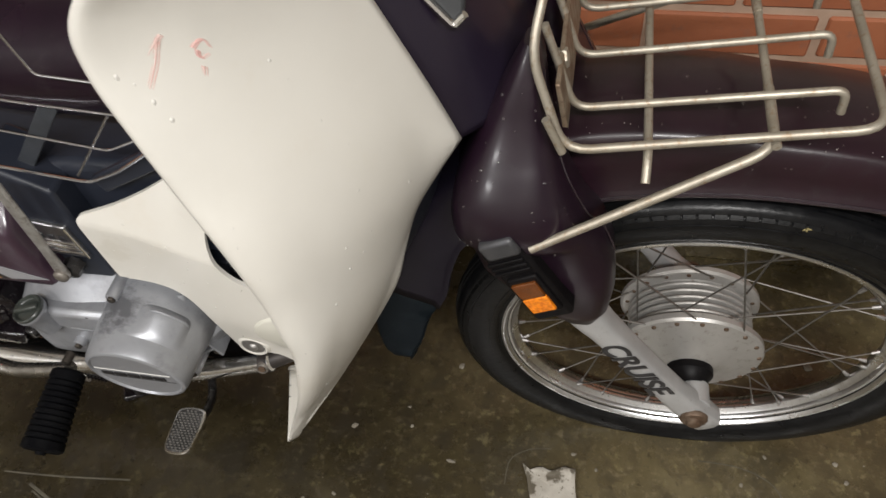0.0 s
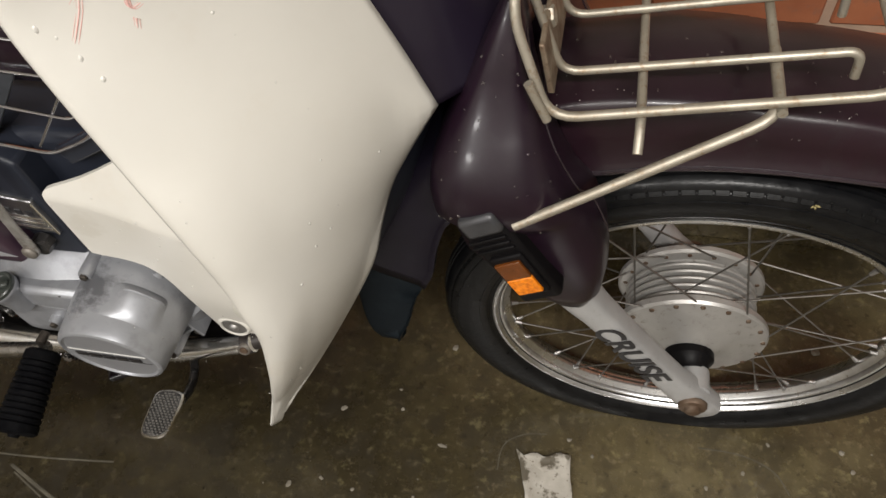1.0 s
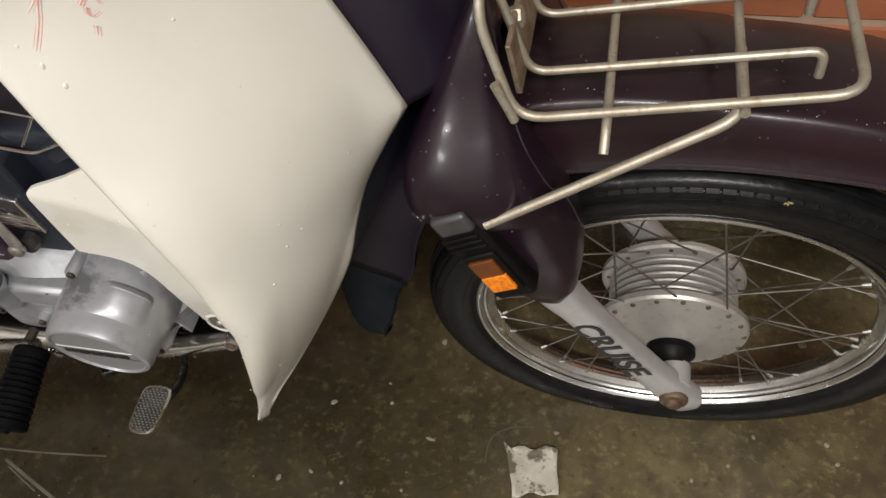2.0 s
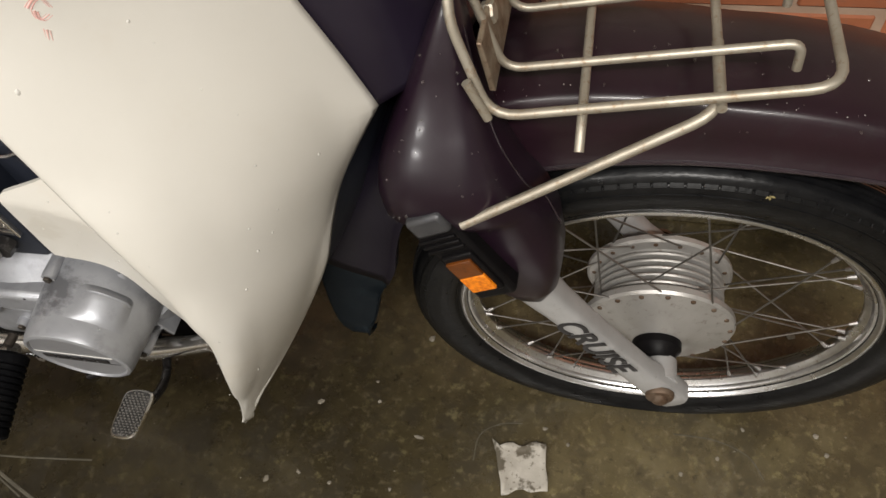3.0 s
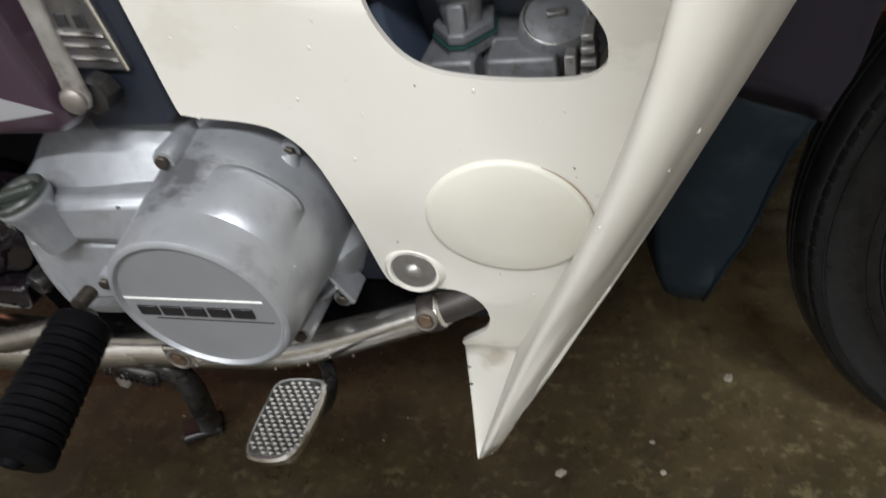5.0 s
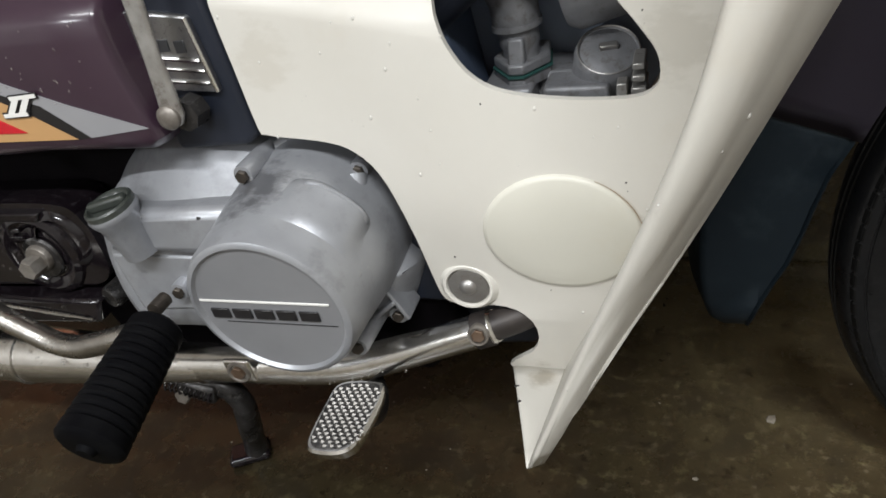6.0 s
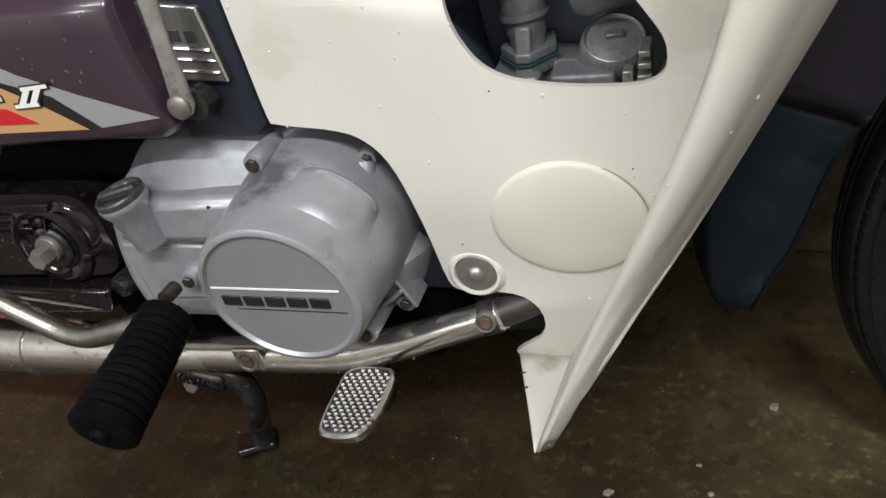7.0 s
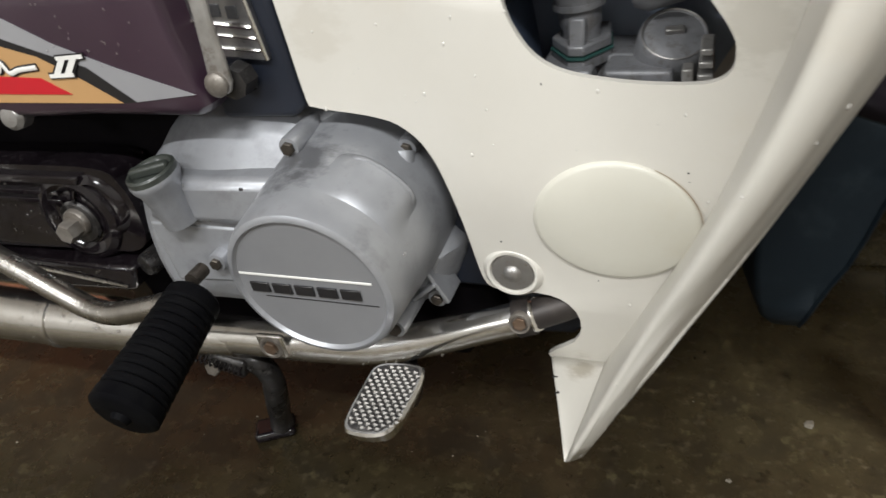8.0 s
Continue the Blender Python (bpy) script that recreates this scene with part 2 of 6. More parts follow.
M_SEAM = surface("brown_seam_dirt", (0.30, 0.22, 0.14), (0.36, 0.28, 0.19), (0.6, 0.8), big=80, grain=0.0)
M_GASKET = surface("green_gasket", (0.04, 0.15, 0.125), (0.02, 0.06, 0.055), (0.5, 0.7), grain=0.05)
M_PEG = surface("peg_rubber", (0.0034, 0.0034, 0.0042), (0.006, 0.006, 0.0065), (0.36, 0.52), big=40, fine=300, grain=0.12, spec=0.03)
M_GREASY = surface("greasy_metal", (0.014, 0.013, 0.013), (0.05, 0.047, 0.046), (0.16, 0.45), 0.4, big=40, fine=200, grain=0.3, dirt=(0.16, 0.155, 0.15), dirt_amount=0.5, dirt_scale=1.5)
# Paler blotches lift the colour towards the arm's many small highlights
M_ARM = surface("blackened_paint", (0.0048, 0.0034, 0.0046), (0.008, 0.006, 0.0074), (0.05, 0.16), big=25, fine=120, grain=0.06, coat=0.0, spec=0.5, dirt=(0.034, 0.030, 0.033), dirt_amount=0.5)
M_GREYNUT = surface("dirty_zinc", (0.27, 0.25, 0.225), (0.15, 0.13, 0.11), (0.4, 0.6), 0.6, big=80, fine=300, grain=0.2)
M_STUD = surface("worn_stud_steel", (0.19, 0.182, 0.17), (0.10, 0.095, 0.088), (0.28, 0.46), 0.8, big=120, fine=400, grain=0.2)
M_GREYPL = surface("grey_plastic", (0.075, 0.078, 0.082), (0.05, 0.052, 0.056), (0.35, 0.5), big=30, fine=300, grain=0.05)
M_STRAP = surface("dim_grey_plastic", (0.040, 0.044, 0.052), (0.026, 0.029, 0.035), (0.35, 0.5), big=30, fine=300, grain=0.08)
M_PLATE = surface("brushed_chrome", (0.44, 0.44, 0.45), (0.30, 0.30, 0.315), (0.24, 0.42), 0.95, big=40, fine=400, grain=0.12, dirt=(0.16, 0.16, 0.165), dirt_amount=0.4)
M_RACKPLATE = surface("rusty_plate", (0.33, 0.27, 0.20), (0.20, 0.13, 0.085), (0.40, 0.6), 0.6, big=70, fine=300, grain=0.3, dirt=(0.12, 0.065, 0.035), dirt_amount=0.6, dirt_scale=3)
M_AMBER = surface("amber_reflector", (0.90, 0.27, 0.01), (0.50, 0.105, 0.005), (0.12, 0.3), big=260, fine=600, grain=0.6)
# Shaded copy of the amber: the upper half's shade put into colour
M_AMBER_SHADED = surface("shaded_amber", (0.13, 0.036, 0.004), (0.08, 0.022, 0.003), (0.15, 0.3), big=60, fine=600, grain=0.5)
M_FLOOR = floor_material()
M_BRICK = brick_material()
M_MORTAR = surface("mortar", (0.47, 0.33, 0.24), (0.36, 0.24, 0.17), (0.75, 0.9), big=15, fine=200, grain=0.5)
M_PLASTER = surface("grey_plaster", (0.72, 0.70, 0.665), (0.64, 0.62, 0.585), (0.7, 0.9), big=2, fine=80, grain=0.2)
M_ADDED_BAND = surface("brown_grey_band", (0.27, 0.235, 0.195), (0.21, 0.18, 0.145), (0.7, 0.9), big=3, fine=90, grain=0.3)
M_TREAD = surface("dark_tread_rubber", (0.0045, 0.0045, 0.005), (0.008, 0.0078, 0.0075), (0.28, 0.5), big=30, fine=300, grain=0.3, spec=0.12)
# Much darker than the exhaust chrome, for the header and its collar
M_DARK_PIPE = surface("dark_pipe", (0.024, 0.020, 0.019), (0.05, 0.042, 0.038), (0.4, 0.6), 0.4, big=50, fine=250, grain=0.1)
M_SCREW = surface("grimy_screw_steel", (0.10, 0.085, 0.07), (0.05, 0.042, 0.035), (0.35, 0.55), 0.7, big=120, fine=400, grain=0.3)
# Near-black that stands in for shade under the side cover and engine
M_SHADE_BLACK = surface("shade_black", (0.0028, 0.0022, 0.0028), (0.005, 0.004, 0.005), (0.6, 0.8), big=25, fine=200, grain=0.2, spec=0.05)
# Both paler than the navy plastic: haze inside the opening put into colour
M_HAZE_PALE = surface("haze_blue_grey", (0.32, 0.37, 0.47), (0.25, 0.29, 0.37), (0.4, 0.6), big=12, fine=300, grain=0.06)
M_HAZE_BLUE = surface("haze_dark_blue", (0.085, 0.11, 0.165), (0.065, 0.085, 0.13), (0.4, 0.6), big=12, fine=300, grain=0.06)
M_BAR = surface("scuffed_bright_steel", (0.52, 0.50, 0.47), (0.36, 0.34, 0.315), (0.20, 0.36), 1.0, big=60, fine=350, grain=0.15, dirt=(0.20, 0.17, 0.14), dirt_amount=0.3)
M_ARMSTEEL = surface("worn_pale_steel", (0.50, 0.49, 0.475), (0.30, 0.28, 0.26), (0.32, 0.48), 0.7, big=45, fine=350, grain=0.15, dirt=(0.16, 0.135, 0.11), dirt_amount=0.5, dirt_scale=2)
M_PETAL = surface("yellow_petal", (0.34, 0.29, 0.13), (0.24, 0.19, 0.08), (0.5, 0.7), big=200, grain=0.05)
M_PAPER = paper_material()
M_SCRATCH = surface("pale_floor_scuff", (0.095, 0.085, 0.062), (0.05, 0.043, 0.03), (0.4, 0.7), big=40, fine=300, grain=0.1)
M_GRIT = surface("pale_grit", (0.25, 0.225, 0.18), (0.14, 0.12, 0.09), (0.5, 0.8), big=30, fine=300, grain=0.2)
M_DECAL_SILVER = surface("silver_decal", (0.38, 0.38, 0.40), (0.33, 0.33, 0.35), (0.3, 0.45), 0.3, fine=500, grain=0.03)
M_DECAL_TAN = surface("tan_decal", (0.50, 0.30, 0.13), (0.45, 0.26, 0.11), (0.3, 0.4), grain=0.0)
M_DECAL_RED = surface("red_decal", (0.52, 0.015, 0.025), (0.45, 0.012, 0.02), (0.3, 0.4), grain=0.0)
M_DECAL_BLACK = surface("black_decal", (0.012, 0.011, 0.012), (0.016, 0.015, 0.016), (0.3, 0.4), grain=0.0)
M_DECAL_WHITE = surface("white_decal", (0.80, 0.79, 0.76), (0.74, 0.73, 0.70), (0.3, 0.4), grain=0.0)
M_OVAL = surface("yellowed_cream_plastic", (0.642, 0.626, 0.556), (0.608, 0.589, 0.512), (0.3, 0.44), big=5, fine=400, grain=0.02, dirt=(0.59, 0.55, 0.45), dirt_amount=0.2, dirt_scale=2.0, dirt_soft=1.0)
M_PINK = surface("red_crayon", (0.66, 0.36, 0.33), (0.645, 0.56, 0.51), (0.4, 0.5), big=70, fine=500, grain=0.02)
M_GLOW = bpy.data.materials.new("lamp_tube")
M_GLOW.use_nodes = True
M_GLOW.node_tree.nodes["Principled BSDF"].inputs["Emission Color"].default_value = (1.0, 0.93, 0.80, 1)
M_GLOW.node_tree.nodes["Principled BSDF"].inputs["Emission Strength"].default_value = 6.0
M_WATER = bpy.data.materials.new("water_drop")
M_WATER.use_nodes = True
_w = M_WATER.node_tree
_gloss = _w.nodes.new("ShaderNodeBsdfGlossy")
_gloss.inputs["Roughness"].default_value = 0.06
_mix = _w.nodes.new("ShaderNodeMixShader")
_mix.inputs["Fac"].default_value = 0.20
_w.links.new(_w.nodes.new("ShaderNodeBsdfTransparent").outputs[0], _mix.inputs[1])
_w.links.new(_gloss.outputs[0], _mix.inputs[2])
_w.links.new(_mix.outputs[0], _w.nodes["Material Output"].inputs["Surface"])
_w.nodes.remove(_w.nodes["Principled BSDF"])

M_BEAD = surface("wet_cream_bead", (0.665, 0.645, 0.605), (0.625, 0.60, 0.555), (0.03, 0.06), grain=0.0, coat=1.0)

# ---- mesh helpers ----


def thing(name, label, category, group="", at=(0, 0, 0)):
    ob = new(name)
    ob.empty_display_size = 0.05
    ob.location = at
    return tagged(ob, label, category, group)


def part(name, bm, material, parent=None, label="", smooth=35):
    """Links a bmesh, given in world metres, as one mesh object under parent."""
    bmesh.ops.recalc_face_normals(bm, faces=bm.faces)
    data = bpy.data.meshes.new(name)
    bm.to_mesh(data)
    bm.free()
    data.materials.append(material)
    if smooth:
        data.polygons.foreach_set("use_smooth", [True] * len(data.polygons))
        data.set_sharp_from_angle(angle=radians(smooth))
    ob = new(name, data)
    if parent:
        ob.parent = parent
        if parent.type == "EMPTY":
            ob.matrix_parent_inverse = Matrix.Translation(-parent.location)
    if label:
        ob["label"] = label
    return ob


def bevelled(ob, width=0.002, segments=2, angle=40):
    md = ob.modifiers.new("bevel", "BEVEL")
    md.width, md.segments, md.limit_method, md.angle_limit = width, segments, "ANGLE", radians(angle)
    return ob


def solid(ob, thick, offset=0.0):
    md = ob.modifiers.new("thickness", "SOLIDIFY")
    md.thickness, md.offset = thick, offset
    return ob


def spline(points, n=8, closed=False):
    """Points along a Catmull-Rom curve through the given ones."""
    p = [Vector(q) for q in points]
    out, m = [], len(p)
    for i in range(m if closed else m - 1):
        a, b, c, d = (p[(i + k) % m] if closed else p[min(max(i + k, 0), m - 1)] for k in (-1, 0, 1, 2))
        for k in range(n):
            t = k / n
            out.append(0.5 * (2 * b + (c - a) * t + (2 * a - 5 * b + 4 * c - d) * t * t + (3 * b - a - 3 * c + d) * t ** 3))
    if not closed:
        out.append(p[-1])
    return out


def rounded(points, r=0.02, n=5):
    """A polyline with its inner corners rounded."""
    p = [Vector(q) for q in points]
    out = [p[0]]
    for a, b, c in zip(p, p[1:], p[2:]):
        u, v = (a - b), (c - b)
        k = min(r, u.length * 0.45, v.length * 0.45)
        s, e = b + u.normalized() * k, b + v.normalized() * k
        for i in range(n + 1):
            t = i / n
            out.append((1 - t) ** 2 * s + 2 * t * (1 - t) * b + t * t * e)
    return out + [p[-1]]


def tube(bm, path, radius, segs=16, caps=True, flat=1.0):
    """A round bar along path; radius may be a list. Adds to bm and returns it."""
    path = [Vector(p) for p in path]
    rad = radius if isinstance(radius, (list, tuple)) else [radius] * len(path)
    up, rings = None, []
    for i, p in enumerate(path):
        d = (path[min(i + 1, len(path) - 1)] - path[max(i - 1, 0)]).normalized()
        if up is None:
            up = d.orthogonal().normalized()
        up = (up - d * up.dot(d)).normalized()
        side = d.cross(up)
        rings.append([bm.verts.new(p + rad[i] * (math.cos(a) * up + flat * math.sin(a) * side)) for a in (2 * math.pi * k / segs for k in range(segs))])
    for a, b in zip(rings, rings[1:]):
        for k in range(segs):
            bm.faces.new((a[k], a[(k + 1) % segs], b[(k + 1) % segs], b[k]))
    if caps:
        bm.faces.new(rings[0][::-1])
        bm.faces.new(rings[-1])
    return bm


def lathe(bm, profile, centre, axis, segs=32, close=False):
    """Turns (radius, height) pairs round an axis; heights run along it from centre."""
    axis, centre = Vector(axis).normalized(), Vector(centre)
    u = axis.orthogonal().normalized()
    w = axis.cross(u)
    rings = []
    for r, h in profile:
        if r < 1e-6:
            rings.append([bm.verts.new(centre + axis * h)])
        else:
            rings.append([bm.verts.new(centre + axis * h + r * (math.cos(a) * u + math.sin(a) * w)) for a in (2 * math.pi * k / segs for k in range(segs))])
    pairs = list(zip(rings, rings[1:])) + ([(rings[-1], rings[0])] if close else [])
    for a, b in pairs:
        for k in range(segs):
            q = (k + 1) % segs
            if len(a) == 1 and len(b) == 1:
                continue
            if len(a) == 1:
                bm.faces.new((a[0], b[q], b[k]))
            elif len(b) == 1:
                bm.faces.new((a[k], a[q], b[0]))
            else:
                bm.faces.new((a[k], a[q], b[q], b[k]))
    return bm


def sheet(bm, rows):
    """A grid of faces through rows of points."""
    v = [[bm.verts.new(p) for p in r] for r in rows]
    for a, b in zip(v, v[1:]):
        for k in range(len(a) - 1):
            bm.faces.new((a[k], a[k + 1], b[k + 1], b[k]))
    return bm


def slab(bm, outline, y0, y1):
    """An outline in x and z, as a block from y0 to y1."""
    a = [bm.verts.new((x, y0, z)) for x, z in outline]
    b = [bm.verts.new((x, y1, z)) for x, z in outline]
    bm.faces.new(a)
    bm.faces.new(b[::-1])
    for k in range(len(a)):
        q = (k + 1) % len(a)
        bm.faces.new((a[k], b[k], b[q], a[q]))
    return bm


def box(bm, centre, size, rot=None):
    m = Matrix.Translation(centre) @ (rot or Matrix()) @ Matrix.Diagonal((*size, 1))
    bmesh.ops.create_cube(bm, size=1.0, matrix=m)
    return bm


def hexnut(bm, centre, axis, r, h, segs=6):
    return lathe(bm, [(0, 0), (r * 0.9, 0), (r, h * 0.12), (r, h * 0.85), (r * 0.88, h), (0, h)], centre, axis, segs)


def flat_curve(pts, n=6, closed=True):
    return [(p.x, p.y) for p in spline([(x, z, 0) for x, z in pts], n, closed)]


def B():
    return bmesh.new()


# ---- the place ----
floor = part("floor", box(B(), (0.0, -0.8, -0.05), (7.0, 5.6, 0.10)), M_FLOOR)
tagged(floor, "wet dirty brown concrete floor", "floor", kind="structure")
WALL_Y = 0.38
wall = part("wall_north", box(B(), (0.0, WALL_Y + 0.1015, 1.3), (7.0, 0.20, 2.6)), M_MORTAR)
tagged(wall, "orange brick wall with pale mortar joints, plain added band above", "wall", kind="structure")
# Unseen upper band, added so the mudguard reflects grey instead of brick
part("added_upper_band", box(B(), (0.0, WALL_Y + 0.012, 1.672), (7.0, 0.034, 1.856)), M_ADDED_BAND, wall, "plain brown-grey band added above the brickwork for its reflection")
# Added strip: darkens the brick foot, which lies in shade behind the wheel
skirting = bevelled(part("added_wall_foot", box(B(), (0.0, WALL_Y - 0.008, 0.125), (7.0, 0.036, 0.26)), M_FLOOR), 0.012, 3)
tagged(skirting, "brown strip added to darken the foot of the brick wall", "skirting", kind="structure")
for nm, c, s in (("wall_south", (0, -3.65, 1.3), (7.0, 0.1, 2.6)), ("wall_west", (-3.55, -0.8, 1.3), (0.1, 5.6, 2.6)), ("wall_east", (3.55, -0.8, 1.3), (0.1, 5.6, 2.6))):
    tagged(part(nm, box(B(), c, s), M_PLASTER), "plain grey plastered wall", "wall", kind="structure")
tagged(part("ceiling", box(B(), (0, -0.8, 2.65), (7.2, 5.8, 0.1)), M_PLASTER), "plain grey plastered ceiling", "ceiling", kind="structure")
for lx, ly, watts in LAMPS:
    lamp = thing("ceiling_lamp", "fluorescent tube lamp under the ceiling", "lamp", "ceiling lamps", at=(lx, ly, 2.6))
    bevelled(part("housing", box(B(), (lx, ly, 2.575), (1.3, 0.12, 0.05)), M_DECAL_WHITE, lamp))
    part("tube", tube(B(), [(lx - 0.6, ly, 2.525), (lx + 0.6, ly, 2.525)], 0.013), M_GLOW, lamp)

# Unseen body for the added fill lamp
for lx, ly, lz in FILL_LAMPS:
    lamp = thing("fill_lamp", "unseen fill lamp added on the plastered wall", "lamp", "wall lamps", at=(lx, -3.6, lz))
    bevelled(part("housing", box(B(), (lx, -3.575, lz), (1.3, 0.05, 0.12)), M_DECAL_WHITE, lamp))
    part("tube", tube(B(), [(lx - 0.6, -3.52, lz), (lx + 0.6, -3.52, lz)], 0.013), M_GLOW, lamp)

# ---- the motorcycle ----
bike = thing("motorcycle", "wet dark purple step-through motorcycle with a cream leg shield", "motorcycle")
AXLE = Vector((-0.004, -0.001, 0.277))
LEAN = Matrix.Translation(AXLE) @ Matrix.Rotation(radians(4.0), 4, "X") @ Matrix.Translation(-AXLE)

# front wheel


def wheel():
    half = [(0.2440, -0.0175), (0.2452, -0.0198), (0.2446, -0.0217), (0.2426, -0.0226), (0.2402, -0.0222), (0.2386, -0.0202), (0.2372, -0.0180), (0.2366, -0.0162), (0.2335, -0.0150), (0.2318, -0.0125), (0.2315, -0.0090), (0.2290, -0.0060), (0.2250, -0.0025)]
    prof = half + [(0.2245, 0.0)] + [(r, -y) for r, y in half[::-1]] + [(0.2345, 0.011), (0.2290, 0.0), (0.2345, -0.011)]
    rim = part("front_wheel", lathe(B(), prof, AXLE, (0, 1, 0), 128, True), M_RIM, bike, "chrome wire-spoked front wheel rim", 30)
    prof = [(0.236, -0.017), (0.243, -0.0195), (0.2470, -0.0228), (0.2474, -0.0222), (0.2500, -0.0245), (0.2504, -0.0238), (0.254, -0.0270), (0.2600, -0.0292), (0.2604, -0.0286), (0.268, -0.0315), (0.283, -0.0320), (0.2870, -0.0312), (0.2874, -0.0302), (0.2884, -0.0302), (0.2890, -0.0308), (0.293, -0.0295), (0.2960, -0.0280), (0.2945, -0.0270), (0.2955, -0.0258), (0.2995, -0.0250), (0.3045, -0.020), (0.3065, -0.0145), (0.3030, -0.0138), (0.3030, -0.0122), (0.3072, -0.0115), (0.3080, -0.0085), (0.3045, -0.0078), (0.3045, -0.0064), (0.3088, -0.0056), (0.3095, -0.003), (0.306, -0.0012)]
    prof = prof + [(r, -y) for r, y in prof[::-1]]
    bm = lathe(B(), prof, AXLE, (0, 1, 0), 128, True)
    back = LEAN.inverted()
    for v in bm.verts:                      # the tyre, sized to the camera's view, is cut flat at the floor
        w = LEAN @ v.co
        if w.z < 0.0015:
            w.y += (0.0015 - w.z) * (0.35 if w.y > AXLE.y else -0.35)
            w.z = 0.0015
            v.co = back @ w
    tyre = part("tyre", bm, M_RUBBER, rim, "worn black rubber tyre, flattened to fit the camera's view")
    block = B()
    box(block, (0, 0, 0), (0.0028, 0.012, 0.0132))
    bmesh.ops.bevel(block, geom=block.edges[:], offset=0.0008, segments=1, affect="EDGES")
    block_mesh = bpy.data.meshes.new("tread_block")
    block.to_mesh(block_mesh)
    block.free()
    block_mesh.materials.append(M_TREAD)
    for k in range(128):
        for sd in (-1, 1):
            a = 2 * math.pi * (k + 0.25 * sd) / 128
            if math.sin(a) < -0.86:
                continue
            rot = Matrix.Rotation(-a, 4, "Y")
            ob = new("tread_block", block_mesh)
            ob.matrix_world = Matrix.Translation(AXLE + rot @ Vector((0.2970, sd * 0.0240, 0))) @ rot @ Matrix.Rotation(sd * 0.65, 4, "Z")
            ob.parent = rim
    bm = B()
    for turn, size in ((0.3, 1.0), (1.6, 0.8), (3.4, 0.9), (4.9, 0.7)):
        tip = Vector((0.0045 * size * math.cos(turn), 0, 0.0045 * size * math.sin(turn)))
        wide = Vector((-tip.z, 0, tip.x)) * 0.35
        vs = [bm.verts.new(Vector((0.0500, -0.0306, 0.5676)) + q) for q in (Vector((0, 0, 0)), tip * 0.55 + wide, tip + Vector((0, -0.0012, 0)), tip * 0.55 - wide)]
        bm.faces.new(vs)
    bmesh.ops.transform(bm, matrix=LEAN, verts=bm.verts)
    tagged(solid(part("fallen_petal", bm, M_PETAL), 0.0006), "small yellow petals stuck to the wet tyre", "petals")
    bm = B()
    fins = []
    for k in range(5):
        y = -0.006 + 0.0095 * k
        fins += [(0.0700, y), (0.0775, y + 0.001), (0.0785, y + 0.003), (0.0775, y + 0.005), (0.0700, y + 0.0058)]
    lathe(bm, [(0.012, -0.060), (0.020, -0.058), (0.024, -0.048), (0.036, -0.040), (0.062, -0.032), (0.082, -0.0275), (0.088, -0.0255), (0.0905, -0.022), (0.0905, -0.015), (0.088, -0.0125), (0.074, -0.011)] + fins + [(0.072, 0.044), (0.086, 0.045), (0.089, 0.048), (0.089, 0.054), (0.083, 0.058), (0.04, 0.062), (0.012, 0.062)], AXLE, (0, 1, 0), 56)
    hub = part("hub", bm, M_CAST, rim, "ribbed aluminium drum brake hub", 22)
    for k in range(18):
        for s in (-1, 1):
            a0 = 2 * math.pi * (k + (0.0 if s < 0 else 0.5)) / 18
            a1 = a0 + (0.62 if k % 2 else -0.62)
            y = -0.0185 if s < 0 else 0.050
            p0 = AXLE + Vector((0.082 * math.sin(a0), y + (0.006 if k % 2 else -0.006), 0.082 * math.cos(a0)))
            p1 = AXLE + Vector((0.2215 * math.sin(a1), -0.004 * (-s), 0.2215 * math.cos(a1)))
            part("spoke", tube(B(), [p0, p1], 0.0012, 6), M_SPOKE, rim)
            d = (p0 - p1).normalized()
            part("spoke_nipple", tube(B(), [p1 - d * 0.003, p1 + d * 0.006], [0.0032, 0.0021], 8), M_STEEL, rim)
    bm = B()
    for k in range(18):
        a0 = 2 * math.pi * k / 18
        lathe(bm, [(0, 0), (0.0032, 0), (0.0026, 0.002), (0, 0.0022)], AXLE + Vector((0.0835 * math.sin(a0), -0.0268, 0.0835 * math.cos(a0))), (0, -1, 0), 8)
        a0 += math.pi / 18
        lathe(bm, [(0, 0), (0.0032, 0), (0.0026, 0.002), (0, 0.0022)], AXLE + Vector((0.0800 * math.sin(a0), 0.0455, 0.0800 * math.cos(a0))), (0, -1, 0), 8)
    part("spoke_heads", bm, M_RUST, rim)["kind"] = "stuff"
    bm = lathe(B(), [(0.013, -0.045), (0.029, -0.046), (0.029, -0.055), (0.023, -0.062), (0.021, -0.070), (0.013, -0.072)], AXLE, (0, 1, 0), 24)
    part("axle_seal", bm, M_BLACK, rim)
    rim.matrix_basis = LEAN
    return rim


wheel()

# fork, covers and reflector; each side is built on its own sign of y
HUB = Vector((0, 0, 0.272))
RAKE = Vector((0.139, 0, -0.187)).normalized()
SIDE = Vector((0.187, 0, 0.139)).normalized()


def along(s, w, y):
    """A point s metres up the fork from the axle, w metres forward of it."""
    p = HUB - RAKE * s + SIDE * w
    return Vector((p.x, y, p.z))


